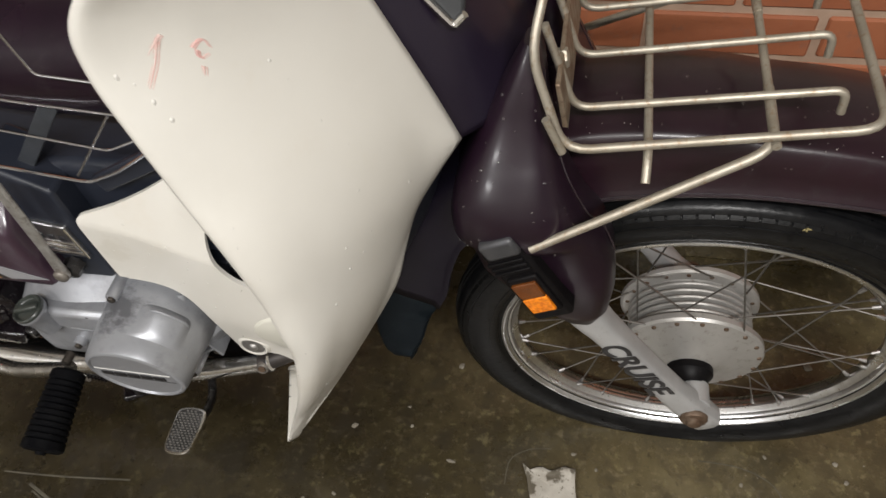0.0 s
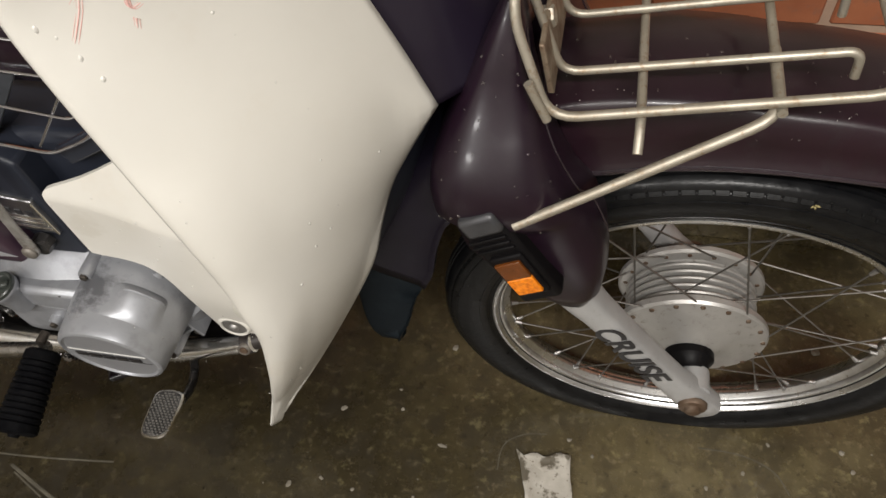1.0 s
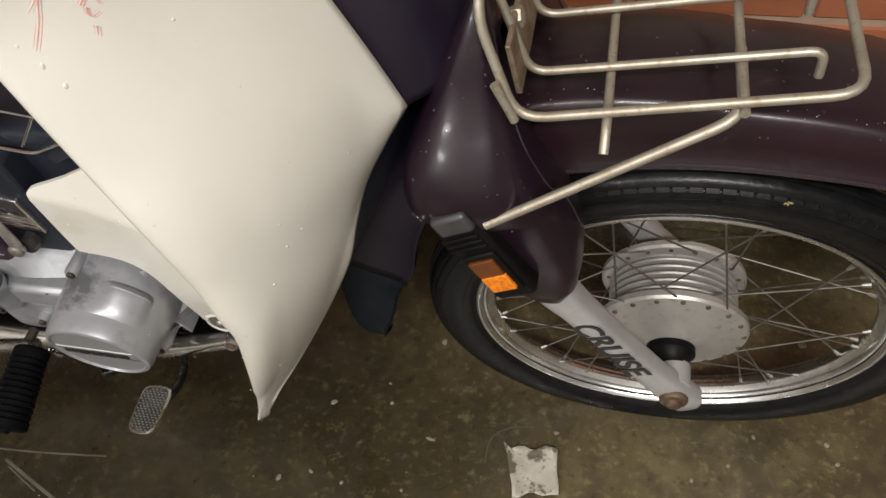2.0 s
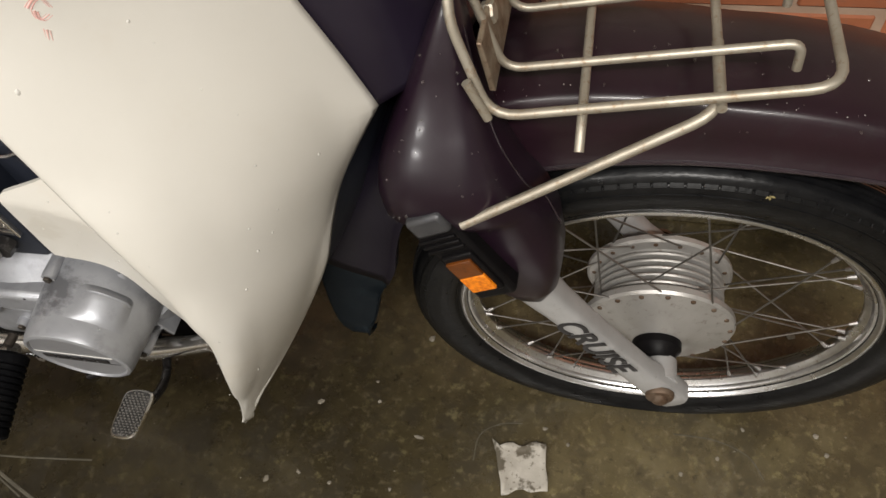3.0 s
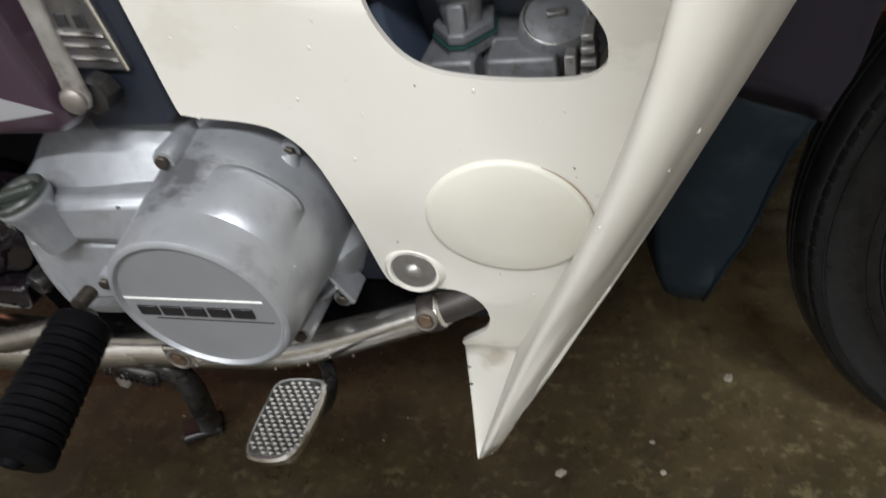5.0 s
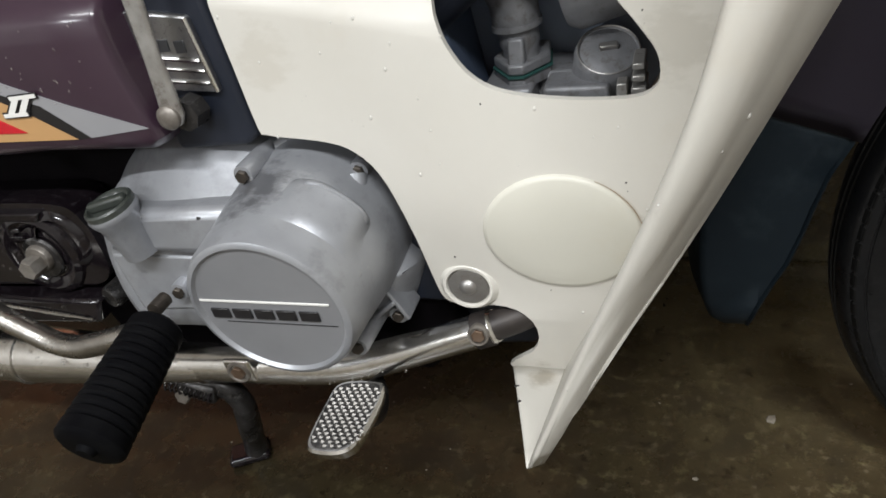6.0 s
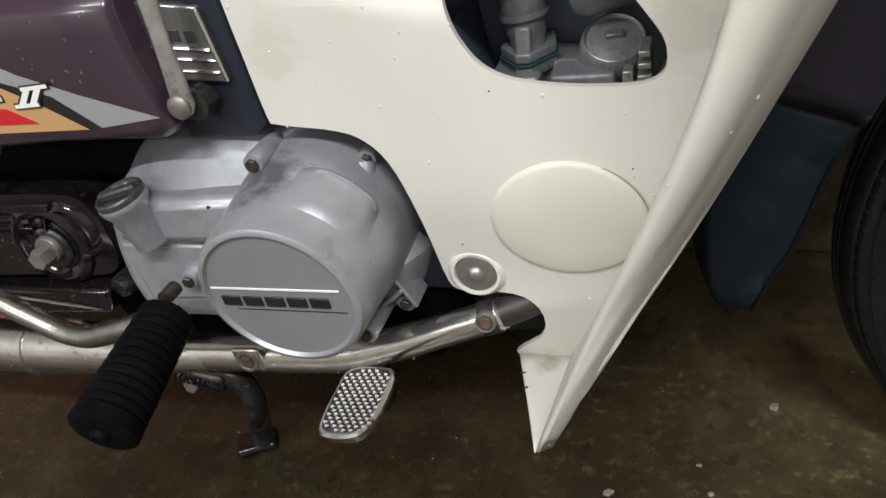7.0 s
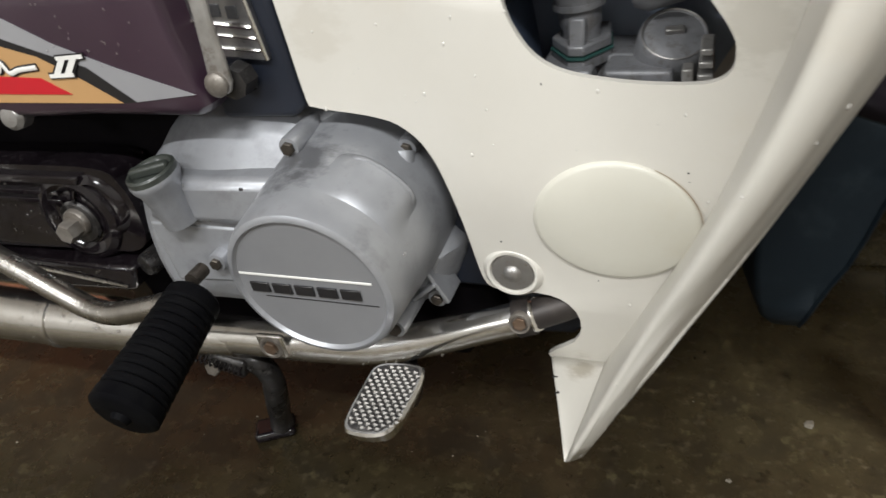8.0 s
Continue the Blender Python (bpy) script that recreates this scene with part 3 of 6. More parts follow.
for sg in (1, -1):
    yc = -0.097 * sg
    bm = B()
    stations = [(-0.040, 0.014, 0.012), (-0.034, 0.019, 0.016), (-0.018, 0.0190, 0.017), (0.008, 0.0185, 0.017), (0.04, 0.0165, 0.016), (0.09, 0.0155, 0.016), (0.16, 0.0155, 0.017), (0.205, 0.0165, 0.018), (0.220, 0.0180, 0.019), (0.25, 0.020, 0.020)]
    rings = []
    for s, w, d in stations:
        aside = -0.0065 * min(1.0, max(0.0, (s + 0.03) / 0.07))
        rings.append([along(s, aside + w * math.copysign(abs(math.cos(a)) ** 0.6, math.cos(a)), yc + d * math.copysign(abs(math.sin(a)) ** 0.6, math.sin(a))) for a in (2 * math.pi * k / 20 for k in range(21))])
    sheet(bm, rings)
    bmesh.ops.remove_doubles(bm, verts=bm.verts, dist=1e-5)
    bmesh.ops.holes_fill(bm, edges=bm.edges, sides=40)
    leg = part("fork_leg", bm, M_FORK, bike, "grey painted front fork leg")
    part("axle_boss", tube(B(), [(0, -0.070 * sg, 0.272), (0, -0.098 * sg, 0.272)], 0.0195, 24), M_FORK, leg)
    part("axle_nut", lathe(B(), [(0.0, 0.013), (0.006, 0.0125), (0.0085, 0.011), (0.0095, 0.007), (0.0150, 0.006), (0.0165, 0.004), (0.0168, 0.0)], (0, -0.112 * sg, 0.272), (0, -sg, 0), 16), M_RUST, leg, "rusty axle nut")

    # painted fork cover
    bm = B()
    rings = []
    for z, x0, x1, yo, yi in [(0.785, -0.220, -0.208, 0.085, 0.060), (0.765, -0.230, -0.203, 0.098, 0.055), (0.735, -0.243, -0.199, 0.104, 0.050), (0.708, -0.256, -0.193, 0.117, 0.048), (0.692, -0.264, -0.188, 0.129, 0.046), (0.677, -0.271, -0.183, 0.141, 0.045), (0.660, -0.277, -0.176, 0.150, 0.045), (0.640, -0.280, -0.167, 0.154, 0.045), (0.618, -0.279, -0.156, 0.153, 0.045), (0.608, -0.275, -0.150, 0.147, 0.045), (0.598, -0.268, -0.143, 0.140, 0.045), (0.56, -0.254, -0.129, 0.139, 0.050), (0.52, -0.225, -0.123, 0.135, 0.055), (0.485, -0.192, -0.125, 0.130, 0.060), (0.460, -0.168, -0.135, 0.122, 0.070), (0.452, -0.160, -0.142, 0.112, 0.080)]:
        xm, hx, ym, hy = (x0 + x1) / 2, (x1 - x0) / 2, (yo + yi) / 2, (yo - yi) / 2
        sq = 0.72 - 0.20 * min(1.0, max(0.0, (0.62 - z) / 0.06))     # squarer towards its lower end
        rings.append([Vector((xm + hx * math.copysign(abs(math.cos(a)) ** sq, math.cos(a)), -sg * (ym + hy * math.copysign(abs(math.sin(a)) ** sq, math.sin(a))), z + 0.12 * (xm + hx * math.cos(a) + 0.2))) for a in (2 * math.pi * k / 36 for k in range(37))])
    sheet(bm, rings)
    bmesh.ops.remove_doubles(bm, verts=bm.verts, dist=1e-5)
    bmesh.ops.holes_fill(bm, edges=bm.edges, sides=60)
    if sg == 1:
        cover_rows = rings
    cover = part("fork_cover", bm, M_COVER, bike, "glossy dark purple fork cover", 40)

    # Line added along the cover's edge to carry its highlight
    bead = []
    for z, x0, x1, yo, yi, deg in [(0.765, -0.230, -0.203, 0.098, 0.055, 20), (0.735, -0.243, -0.199, 0.104, 0.050, 15), (0.708, -0.256, -0.193, 0.117, 0.048, 10), (0.692, -0.264, -0.188, 0.129, 0.046, 8), (0.677, -0.271, -0.183, 0.141, 0.045, 6), (0.660, -0.277, -0.176, 0.150, 0.045, 5), (0.640, -0.280, -0.167, 0.154, 0.045, 4), (0.618, -0.279, -0.156, 0.153, 0.045, 4), (0.598, -0.268, -0.143, 0.140, 0.045, 4), (0.56, -0.254, -0.127, 0.140, 0.050, 4)]:
        a = radians(deg)
        xm, hx, ym, hy = (x0 + x1) / 2, (x1 - x0) / 2, (yo + yi) / 2, (yo - yi) / 2
        bead.append(Vector((xm + hx * math.cos(a) ** 0.72, -sg * (ym + hy * math.sin(a) ** 0.72), z + 0.12 * (xm + hx * math.cos(a) + 0.2))))
    part("cover_bead", tube(B(), spline(bead, 5), [0.0003] + [0.0011] * 44 + [0.0003], 8), M_EDGE_SHEEN, cover, "thin raised line for the cover's edge highlight")

    # bracket with the reflector
    dn = Vector((0.49, 0, -0.872))
    rt = Vector((0.872, 0, 0.49))
    rot = Matrix((rt, Vector((0, 1, 0)), -dn)).transposed().to_4x4()

    def spot(d, w, y):
        p = Vector((-0.198, 0, 0.563)) + dn * d + rt * w
        return Vector((p.x, -sg * y, p.z))

    bracket = bevelled(part("reflector_bracket", box(B(), spot(-0.010, -0.001, 0.142), (0.041, 0.026, 0.110), rot), M_BLACK, cover), 0.005, 3)
    for q in (-0.050, -0.043, -0.036):
        bevelled(part("bracket_rib", box(B(), spot(q, -0.003, 0.1555), (0.036, 0.004, 0.0035), rot), M_BLACK, cover), 0.001)
    bevelled(part("bracket_clip", box(B(), spot(-0.068, 0.001, 0.146), (0.034, 0.026, 0.022), rot), M_CLIP, cover, "dull grey metal clip"), 0.004, 2)
    bevelled(part("reflector_frame", box(B(), spot(0.000, 0.001, 0.1565), (0.030, 0.006, 0.056), rot), M_BLACK, cover), 0.002)
    bevelled(part("reflector", box(B(), spot(0.0112, 0, 0.1605), (0.0245, 0.004, 0.0218), rot), M_AMBER, cover, "bright orange reflector"), 0.001)
    bevelled(part("reflector", box(B(), spot(-0.0112, 0, 0.1603), (0.0245, 0.004, 0.0218), rot), M_AMBER_SHADED, cover, "orange reflector half in its shaded tone"), 0.001)

# fork lettering
txt = bpy.data.curves.new("fork_lettering", "FONT")
txt.offset = 0.0010
txt.body, txt.size, txt.extrude, txt.align_x, txt.align_y, txt.shear = "CRUISE", 0.0375, 0.0004, "CENTER", "CENTER", 0.25
txt_ob = new("lettering_source", txt)
ob = new("fork_lettering", bpy.data.meshes.new_from_object(txt_ob.evaluated_get(bpy.context.evaluated_depsgraph_get())))
bpy.data.objects.remove(txt_ob)
ob.matrix_world = Matrix.Translation(along(0.130, -0.0075, -0.1142)) @ Matrix((RAKE, SIDE, RAKE.cross(SIDE))).transposed().to_4x4()
ob.data.materials.clear()
ob.data.materials.append(M_DECAL_BLACK)
ob["label"] = "black slanted lettering on the fork leg"
ob.parent = bike

# front mudguard


def guard_row(deg, shrink=1.0, cut=0.0):
    a = radians(deg)
    r_side = 0.348 + 0.45 * min(abs(0.35 * math.sin(a)), 0.19) ** 2
    if deg < -50:
        r_side -= 0.032 * min(1.0, (-50 - deg) / 15)
    front = min(1.0, max(0.0, (deg - 4) / 34))
    r_side += 0.013 * front * front * (3 - 2 * front)
    r_ridge = 0.398 + 0.033 * min(1.0, max(0.0, -deg / 25)) - 0.012 * min(1.0, max(0.0, (-deg - 40) / 40))
    r_top = r_ridge + 0.012
    r_ridge += 0.0085 * front * front * (3 - 2 * front)
    sec = [(-0.056, r_side - 0.004), (-0.067, r_side - 0.003), (-0.069, r_side), (-0.0675, r_side + 0.004), (-0.0655, r_side + 0.007), (-0.0645, (r_side + r_ridge) / 2), (-0.0615, r_ridge - 0.005), (-0.0595, r_ridge - 0.0012), (-0.056, r_ridge + 0.001), (-0.040, r_ridge + 0.005), (-0.020, r_ridge + 0.0095), (0, r_top)]
    sec = sec + [(-y, r) for y, r in sec[-2::-1]]
    sec = [(y, max(r, r_side + cut * (r_top - r_side))) for y, r in sec]
    mid = (r_side + r_top) / 2
    return [AXLE + Vector(((mid + (r - mid) * shrink) * math.sin(a), y * (0.4 + 0.6 * shrink), (mid + (r - mid) * shrink) * math.cos(a))) for y, r in sec]


mud = solid(part("front_mudguard", sheet(B(), [guard_row(-40 + 2.6 * k) for k in range(42)]), M_GUARD, bike, "glossy dark purple front mudguard", 70), 0.003)
for q in (2, -3):
    part("guard_bead", tube(B(), [guard_row(-40 + 2.6 * k)[q] + Vector((0, -0.0012 if q > 0 else 0.0012, 0)) for k in range(42)], 0.0023, 8), M_EDGE_SHEEN, mud, "rolled lower rim of the mudguard")
solid(part("mudguard_tail", sheet(B(), [guard_row(-71 + 2.5 * k, 0.995) for k in range(14)]), M_TAIL, mud, "dark blue-purple rear part of the mudguard", 70), 0.003)
solid(part("mud_flap", sheet(B(), [[p + Vector((0.013 * min(1.0, (-68 - d) / 18), 0, 0)) for p in guard_row(d, q, c)] for d, q, c in [(-68, 0.96, 0), (-72, 0.96, 0.04), (-76, 0.96, 0.10), (-80, 0.96, 0.15), (-84, 0.95, 0.20), (-88, 0.94, 0.27), (-91, 0.91, 0.35), (-94, 0.86, 0.43), (-96.5, 0.76, 0.5), (-98, 0.6, 0.55), (-99, 0.4, 0.6), (-99.4, 0.15, 0.62)]]), M_FLAP, mud, "blue-black rubber mud flap", 60), 0.003)

# leg shield: outer lip and front edge from the top down
LIP = [(-0.36, -0.20, 0.985), (-0.415, -0.245, 0.940), (-0.448, -0.25, 0.906), (-0.456, -0.25, 0.870), (-0.446, -0.254, 0.825), (-0.432, -0.258, 0.776), (-0.417, -0.264, 0.737), (-0.4065, -0.266, 0.695), (-0.4025, -0.264, 0.655), (-0.3990, -0.264, 0.612), (-0.3985, -0.261, 0.572), (-0.4155, -0.255, 0.490), (-0.4410, -0.238, 0.414), (-0.4755, -0.210, 0.320), (-0.521, -0.184, 0.188)]
EDGE = [(-0.36, -0.11, 0.930), (-0.345, -0.12, 0.895), (-0.335, -0.12, 0.870), (-0.320, -0.12, 0.840), (-0.304, -0.12, 0.806), (-0.285, -0.118, 0.762), (-0.266, -0.116, 0.714), (-0.289, -0.12, 0.673), (-0.310, -0.125, 0.631), (-0.3185, -0.146, 0.602), (-0.3310, -0.156, 0.556), (-0.370, -0.162, 0.470), (-0.411, -0.182, 0.395), (-0.459, -0.198, 0.310), (-0.514, -0.173, 0.182)]
INNER = [(-0.42, -0.06, 0.92), (-0.41, -0.07, 0.89), (-0.40, -0.08, 0.86), (-0.39, -0.09, 0.83), (-0.38, -0.09, 0.80), (-0.37, -0.09, 0.76), (-0.360, -0.09, 0.715), (-0.362, -0.092, 0.675), (-0.368, -0.095, 0.635), (-0.376, -0.099, 0.60), (-0.388, -0.1035, 0.56), (-0.398, -0.1085, 0.49), (-0.4185, -0.1085, 0.412), (-0.4485, -0.1050, 0.327), (-0.512, -0.0725, 0.180)]


COLS = (0, 0.02, 0.04, 0.06, 0.08, 0.10, 0.12, 0.14, 0.16, 0.20, 0.24, 0.28, 0.32, 0.36, 0.42, 0.48, 0.54, 0.6, 0.66, 0.72, 0.78, 0.84, 0.89, 0.93, 0.97, 1.0)
lip, edge = spline(LIP, 5), spline(EDGE[:7], 5)[:-1] + spline(EDGE[6:], 5)
inner = spline(INNER, 5)
ROLL_OUT = Vector((0.8, -0.6, 0.1)).normalized()
# offset from the lip to the ridge of its flange, by height
FLANGE_STEPS = [(0.188, 0.0, 0.0005), (0.25, 0.0105, 0.0035), (0.32, 0.0115, 0.0045), (0.414, 0.0155, 0.0060), (0.49, 0.0165, 0.0060), (0.572, 0.0235, 0.0035), (0.65, 0.0265, 0.0015), (0.76, 0.0150, 0.0), (0.90, 0.010, 0.0), (1.0, 0.006, 0.0)]


def ridge_of(c):
    """The ridge of the flange beside a point of the lip."""
    for (z0, x0, y0), (z1, x1, y1) in zip(FLANGE_STEPS, FLANGE_STEPS[1:]):
        if c.z <= z1:
            f = max(0.0, (c.z - z0) / (z1 - z0))
            return c + Vector((x0 + (x1 - x0) * f, y0 + (y1 - y0) * f, 0))
    return c + Vector((0.006, 0, 0))


def quad(s, c, e, t):
    return s * (1 - t) ** 2 + c * 2 * t * (1 - t) + e * t * t


def section(a, c, b):
    """One section of the shield, as its web, from the side panel to the lip, and its face, from the lip to the front edge."""
    r = ridge_of(c)
    span = (r - c).length
    swell = (b - c).length * (0.006 + 0.066 * min(1.0, max(0.0, (c.z - 0.40) / 0.18)))
    s1, s2 = c + (a - c).normalized() * min(0.008, span * 0.6), c.lerp(r, 0.45)
    v0 = min(0.024 / (b - r).length, 0.45)
    r1, r2 = c.lerp(r, 0.55), r.lerp(b, v0) + ROLL_OUT * swell * 4 * v0 * (1 - v0)
    web = [a.lerp(s1, u) for u in (0, 0.02, 0.25, 0.5, 0.75)] + [quad(s1, c, s2, t) for t in (0, 0.17, 0.33)]
    face = [quad(s1, c, s2, t) for t in (0.5, 0.67, 0.83, 1.0)] + [quad(r1, r, r2, t) for t in (0, 0.2, 0.4, 0.6, 0.8)]
    for n in range(25):
        v = v0 + (1 - v0) * n / 24
        face.append(r.lerp(b, v) + ROLL_OUT * swell * 4 * v * (1 - v))
    gone = [0.0]
    for p, q in zip(face, face[1:]):
        gone.append(gone[-1] + (q - p).length)
    row = []
    for u in COLS:
        d = u * gone[-1]
        n = max(k for k in range(len(gone) - 1) if gone[k] <= d + 1e-9)
        row.append(face[n].lerp(face[n + 1], min(1.0, (d - gone[n]) / max(1e-9, gone[n + 1] - gone[n]))))
    return web, row


SECTIONS = [section(a, c, b) for a, c, b in zip(inner, lip, edge)]
raw = [row for web, row in SECTIONS]
FACE = []
for k in range(len(raw)):
    FACE.append([])
    for q, u in enumerate(COLS):
        reach = min(int(6 * min(1.0, max(0.0, u - 0.10) * 5, 8 * (1 - u))), k, len(raw) - 1 - k)
        near = [raw[k + d][q] for d in range(-reach, reach + 1)]
        FACE[-1].append(sum(near, Vector()) / len(near))
WEB = [web for web, row in SECTIONS]


def on_face(k, u, lift=0.0020):
    """A point just off the shield's outer face, k rows down and u of the way across."""
    i = min(int(k), len(FACE) - 2)
    q = max(n for n, c in enumerate(COLS[:-1]) if c <= u)
    f, g = k - i, (u - COLS[q]) / (COLS[q + 1] - COLS[q])
    p = FACE[i][q].lerp(FACE[i][q + 1], g).lerp(FACE[i + 1][q].lerp(FACE[i + 1][q + 1], g), f)
    return p + Vector((0.8, -0.6, 0.1)).normalized() * lift


for sg in (1, -1):
    fl = Vector((1, sg, 1))
    bm = B()
    sheet(bm, [[p * fl for p in w + r] for w, r in zip(WEB, FACE)])
    bmesh.ops.remove_doubles(bm, verts=bm.verts, dist=1e-5)
    shield = part("leg_shield", bm, M_CREAM, bike, "cream plastic leg shield, wet, with red crayon marks", 75)
    solid(shield, 0.003)
    # level toe shelf at the foot of the shield
    toe, heel, root = lip[-1] + Vector((-0.002, 0, -0.001)), Vector((-0.5565, -0.076, 0.1830)), Vector((-0.511, -0.0715, 0.1800))
    bm = B()
    rows = []
    for k in range(9):
        f = k / 8
        a, b = heel.lerp(toe, f), root.lerp(toe, f)
        rows.append([(a.lerp(b, u) + Vector((0, 0, -0.0015 * (1 - u) ** 6 + 0.0020 * u ** 4 * (1 - f)))) * fl for u in (0, 0.06, 0.15, 0.4, 0.7, 0.85, 0.95, 1)])
    sheet(bm, rows)
    bmesh.ops.remove_doubles(bm, verts=bm.verts, dist=1e-5)
    solid(part("toe_shelf", bm, M_PANEL, shield, "", 60), 0.0025)

# side panel of the shield, with its opening
PANEL = [(-0.7285, 0.508), (-0.7245, 0.461), (-0.7205, 0.418), (-0.716, 0.4125), (-0.698, 0.4095), (-0.676, 0.407), (-0.656, 0.4035), (-0.644, 0.398), (-0.633, 0.389), (-0.6235, 0.3735), (-0.616, 0.352), (-0.610, 0.326), (-0.606, 0.298), (-0.602, 0.273), (-0.5955, 0.2635), (-0.582, 0.2615), (-0.559, 0.262), (-0.5425, 0.258), (-0.531, 0.246), (-0.5285, 0.2255), (-0.536, 0.206), (-0.5525, 0.192), (-0.557, 0.180), (-0.5105, 0.178), (-0.482, 0.243), (-0.4455, 0.327), (-0.4155, 0.412), (-0.395, 0.490), (-0.385, 0.560), (-0.366, 0.635), (-0.360, 0.715), (-0.40, 0.80), (-0.46, 0.76), (-0.51, 0.69), (-0.545, 0.635), (-0.575, 0.596), (-0.603, 0.574), (-0.640, 0.552), (-0.680, 0.534), (-0.716, 0.524), (-0.7265, 0.519)]
HOLE = [(-0.566, 0.498), (-0.566, 0.515), (-0.561, 0.532), (-0.548, 0.548), (-0.530, 0.560), (-0.508, 0.566), (-0.486, 0.557), (-0.474, 0.532), (-0.461, 0.500), (-0.448, 0.482), (-0.437, 0.466), (-0.434, 0.455), (-0.436, 0.4435), (-0.448, 0.437), (-0.477, 0.4365), (-0.507, 0.4395), (-0.531, 0.445), (-0.547, 0.455), (-0.558, 0.471), (-0.564, 0.487)]


def panel_y(x, z):
    zc = 0.512 - (x + 0.725) * 0.18
    d = z - zc
    rise = 0.0 if d < -0.006 else (d + 0.006) ** 2 / 0.024 if d < 0.006 else d
    g = min(1.0, max(0.0, (x + 0.69) / 0.14))
    h = min(1.0, max(0.0, (z - 0.25) / 0.12))
    swell = 0.017 * g * g * (3 - 2 * g) * h * h * (3 - 2 * h)
    return -0.09 - swell + 0.25 * max(0.0, 0.25 - z) + 0.50 * rise * min(1.0, max(0.2, (-0.51 - x) / 0.09))


for sg in (1, -1):
    bm = B()
    loops = []
    for pts in (flat_curve(PANEL, 2), flat_curve(HOLE, 4)):
        vs = [bm.verts.new((x, 0, z)) for x, z in pts]
        loops += [bm.edges.new((a, b)) for a, b in zip(vs, vs[1:] + vs[:1])]
    bmesh.ops.triangle_fill(bm, use_beauty=True, use_dissolve=False, edges=loops, normal=(0, -1, 0))
    cuts = [((0, 0, 0.20 + 0.0225 * k), (0, 0, 1)) for k in range(26)] + [((-0.72 + 0.0225 * k, 0, 0), (1, 0, 0)) for k in range(16)]
    cuts += [((-0.725, 0, 0.512 + d), (0.18, 0, 1)) for d in (-0.006, 0.0, 0.006)]
    for co, no in cuts:
        bmesh.ops.bisect_plane(bm, geom=bm.verts[:] + bm.edges[:] + bm.faces[:], plane_co=co, plane_no=no)
    for v in bm.verts:
        v.co.y = (panel_y(v.co.x, v.co.z) - 0.0017) * sg
    front = set(bm.faces)
    ring = [e for e in bm.edges if e.is_boundary]
    for deep, draw in ((0.0012, 0.0), (0.0040, 0.0)):
        got = bmesh.ops.extrude_edge_only(bm, edges=ring)["geom"]
        for v in got:
            if isinstance(v, bmesh.types.BMVert):
                v.co.y += deep * sg
        ring = [e for e in got if isinstance(e, bmesh.types.BMEdge) and e.is_boundary]
    side = part("shield_side_panel", bm, M_PANEL, bike, "cream plastic side panel with an opening", 60)
    normals = []
    for poly in side.data.polygons:
        face_on = abs(poly.normal.y) > 0.4
        for vi in poly.vertices:
            x, y, z = side.data.vertices[vi].co
            gx = (panel_y(x + 0.003, z) - panel_y(x - 0.003, z)) / 0.006
            gz = (panel_y(x, z + 0.003) - panel_y(x, z - 0.003)) / 0.006
            normals.append(Vector((gx, -1, gz)).normalized() * Vector((1, sg, 1)) * (1 if poly.normal.y * sg < 0 else -1) if face_on else (0, 0, 0))
    side.data.normals_split_custom_set(normals)
    bm = B()
    prof = [(0, -0.0034), (0.3, -0.0034), (0.6, -0.0034), (0.92, -0.0033), (0.965, -0.0026), (0.995, -0.0008), (1.0, 0.002)]
    vs = []
    for r, h in prof:
        vs.append([(x, (panel_y(x, z) - 0.0015 + h) * sg, z) for x, z in ((-0.4995 + 0.0555 * r * math.cos(t), 0.3365 + 0.0500 * r * math.sin(t)) for t in (2 * math.pi * k / 48 for k in range(49)))])
    sheet(bm, vs)
    bmesh.ops.remove_doubles(bm, verts=bm.verts, dist=1e-6)
    part("oval_cap", bm, M_OVAL, side, "raised yellowed cream oval")
    by = (panel_y(-0.5765, 0.283) - 0.0017) * sg
    part("bolt_boss", lathe(B(), [(0.0168, -0.0010), (0.0175, -0.0040), (0.0195, -0.0042), (0.0225, -0.001), (0.025, 0.003)], (-0.5765, by, 0.283), (0, sg, 0), 40), M_CREAM, side)
    bm = lathe(B(), [(0, 0.0005), (0.009, 0.0005), (0.0155, 0), (0.0166, -0.002)], (-0.5765, by - 0.0032 * sg, 0.283), (0, -sg, 0), 32)
    lathe(bm, [(0, 0.004), (0.0035, 0.0038), (0.006, 0.0022), (0.0072, 0)], (-0.5765, by - 0.0036 * sg, 0.283), (0, -sg, 0), 20)
    part("cap_seam", tube(B(), [(x, (panel_y(x, z) - 0.0032) * sg, z) for x, z in ((-0.4995 + 0.0558 * math.cos(t), 0.3365 + 0.0503 * math.sin(t)) for t in (radians(-4 + 4.2 * k) for k in range(17)))], [0.0002 + 0.0002 * math.sin(math.pi * k / 16) for k in range(17)], 6), M_SEAM, side, "thin brown gap beside the oval")
    part("panel_bolt", bm, M_STEEL, side, "dull steel bolt and washer")

# engine
COVER = [(-0.848, 0.401), (-0.800, 0.412), (-0.731, 0.400), (-0.698, 0.391), (-0.668, 0.383), (-0.654, 0.369), (-0.6465, 0.349), (-0.641, 0.325), (-0.632, 0.302), (-0.6215, 0.288), (-0.629, 0.265), (-0.640, 0.244), (-0.664, 0.224), (-0.695, 0.216), (-0.760, 0.226), (-0.815, 0.230), (-0.866, 0.229), (-0.893, 0.241), (-0.903, 0.268), (-0.904, 0.300), (-0.899, 0.332), (-0.886, 0.369)]


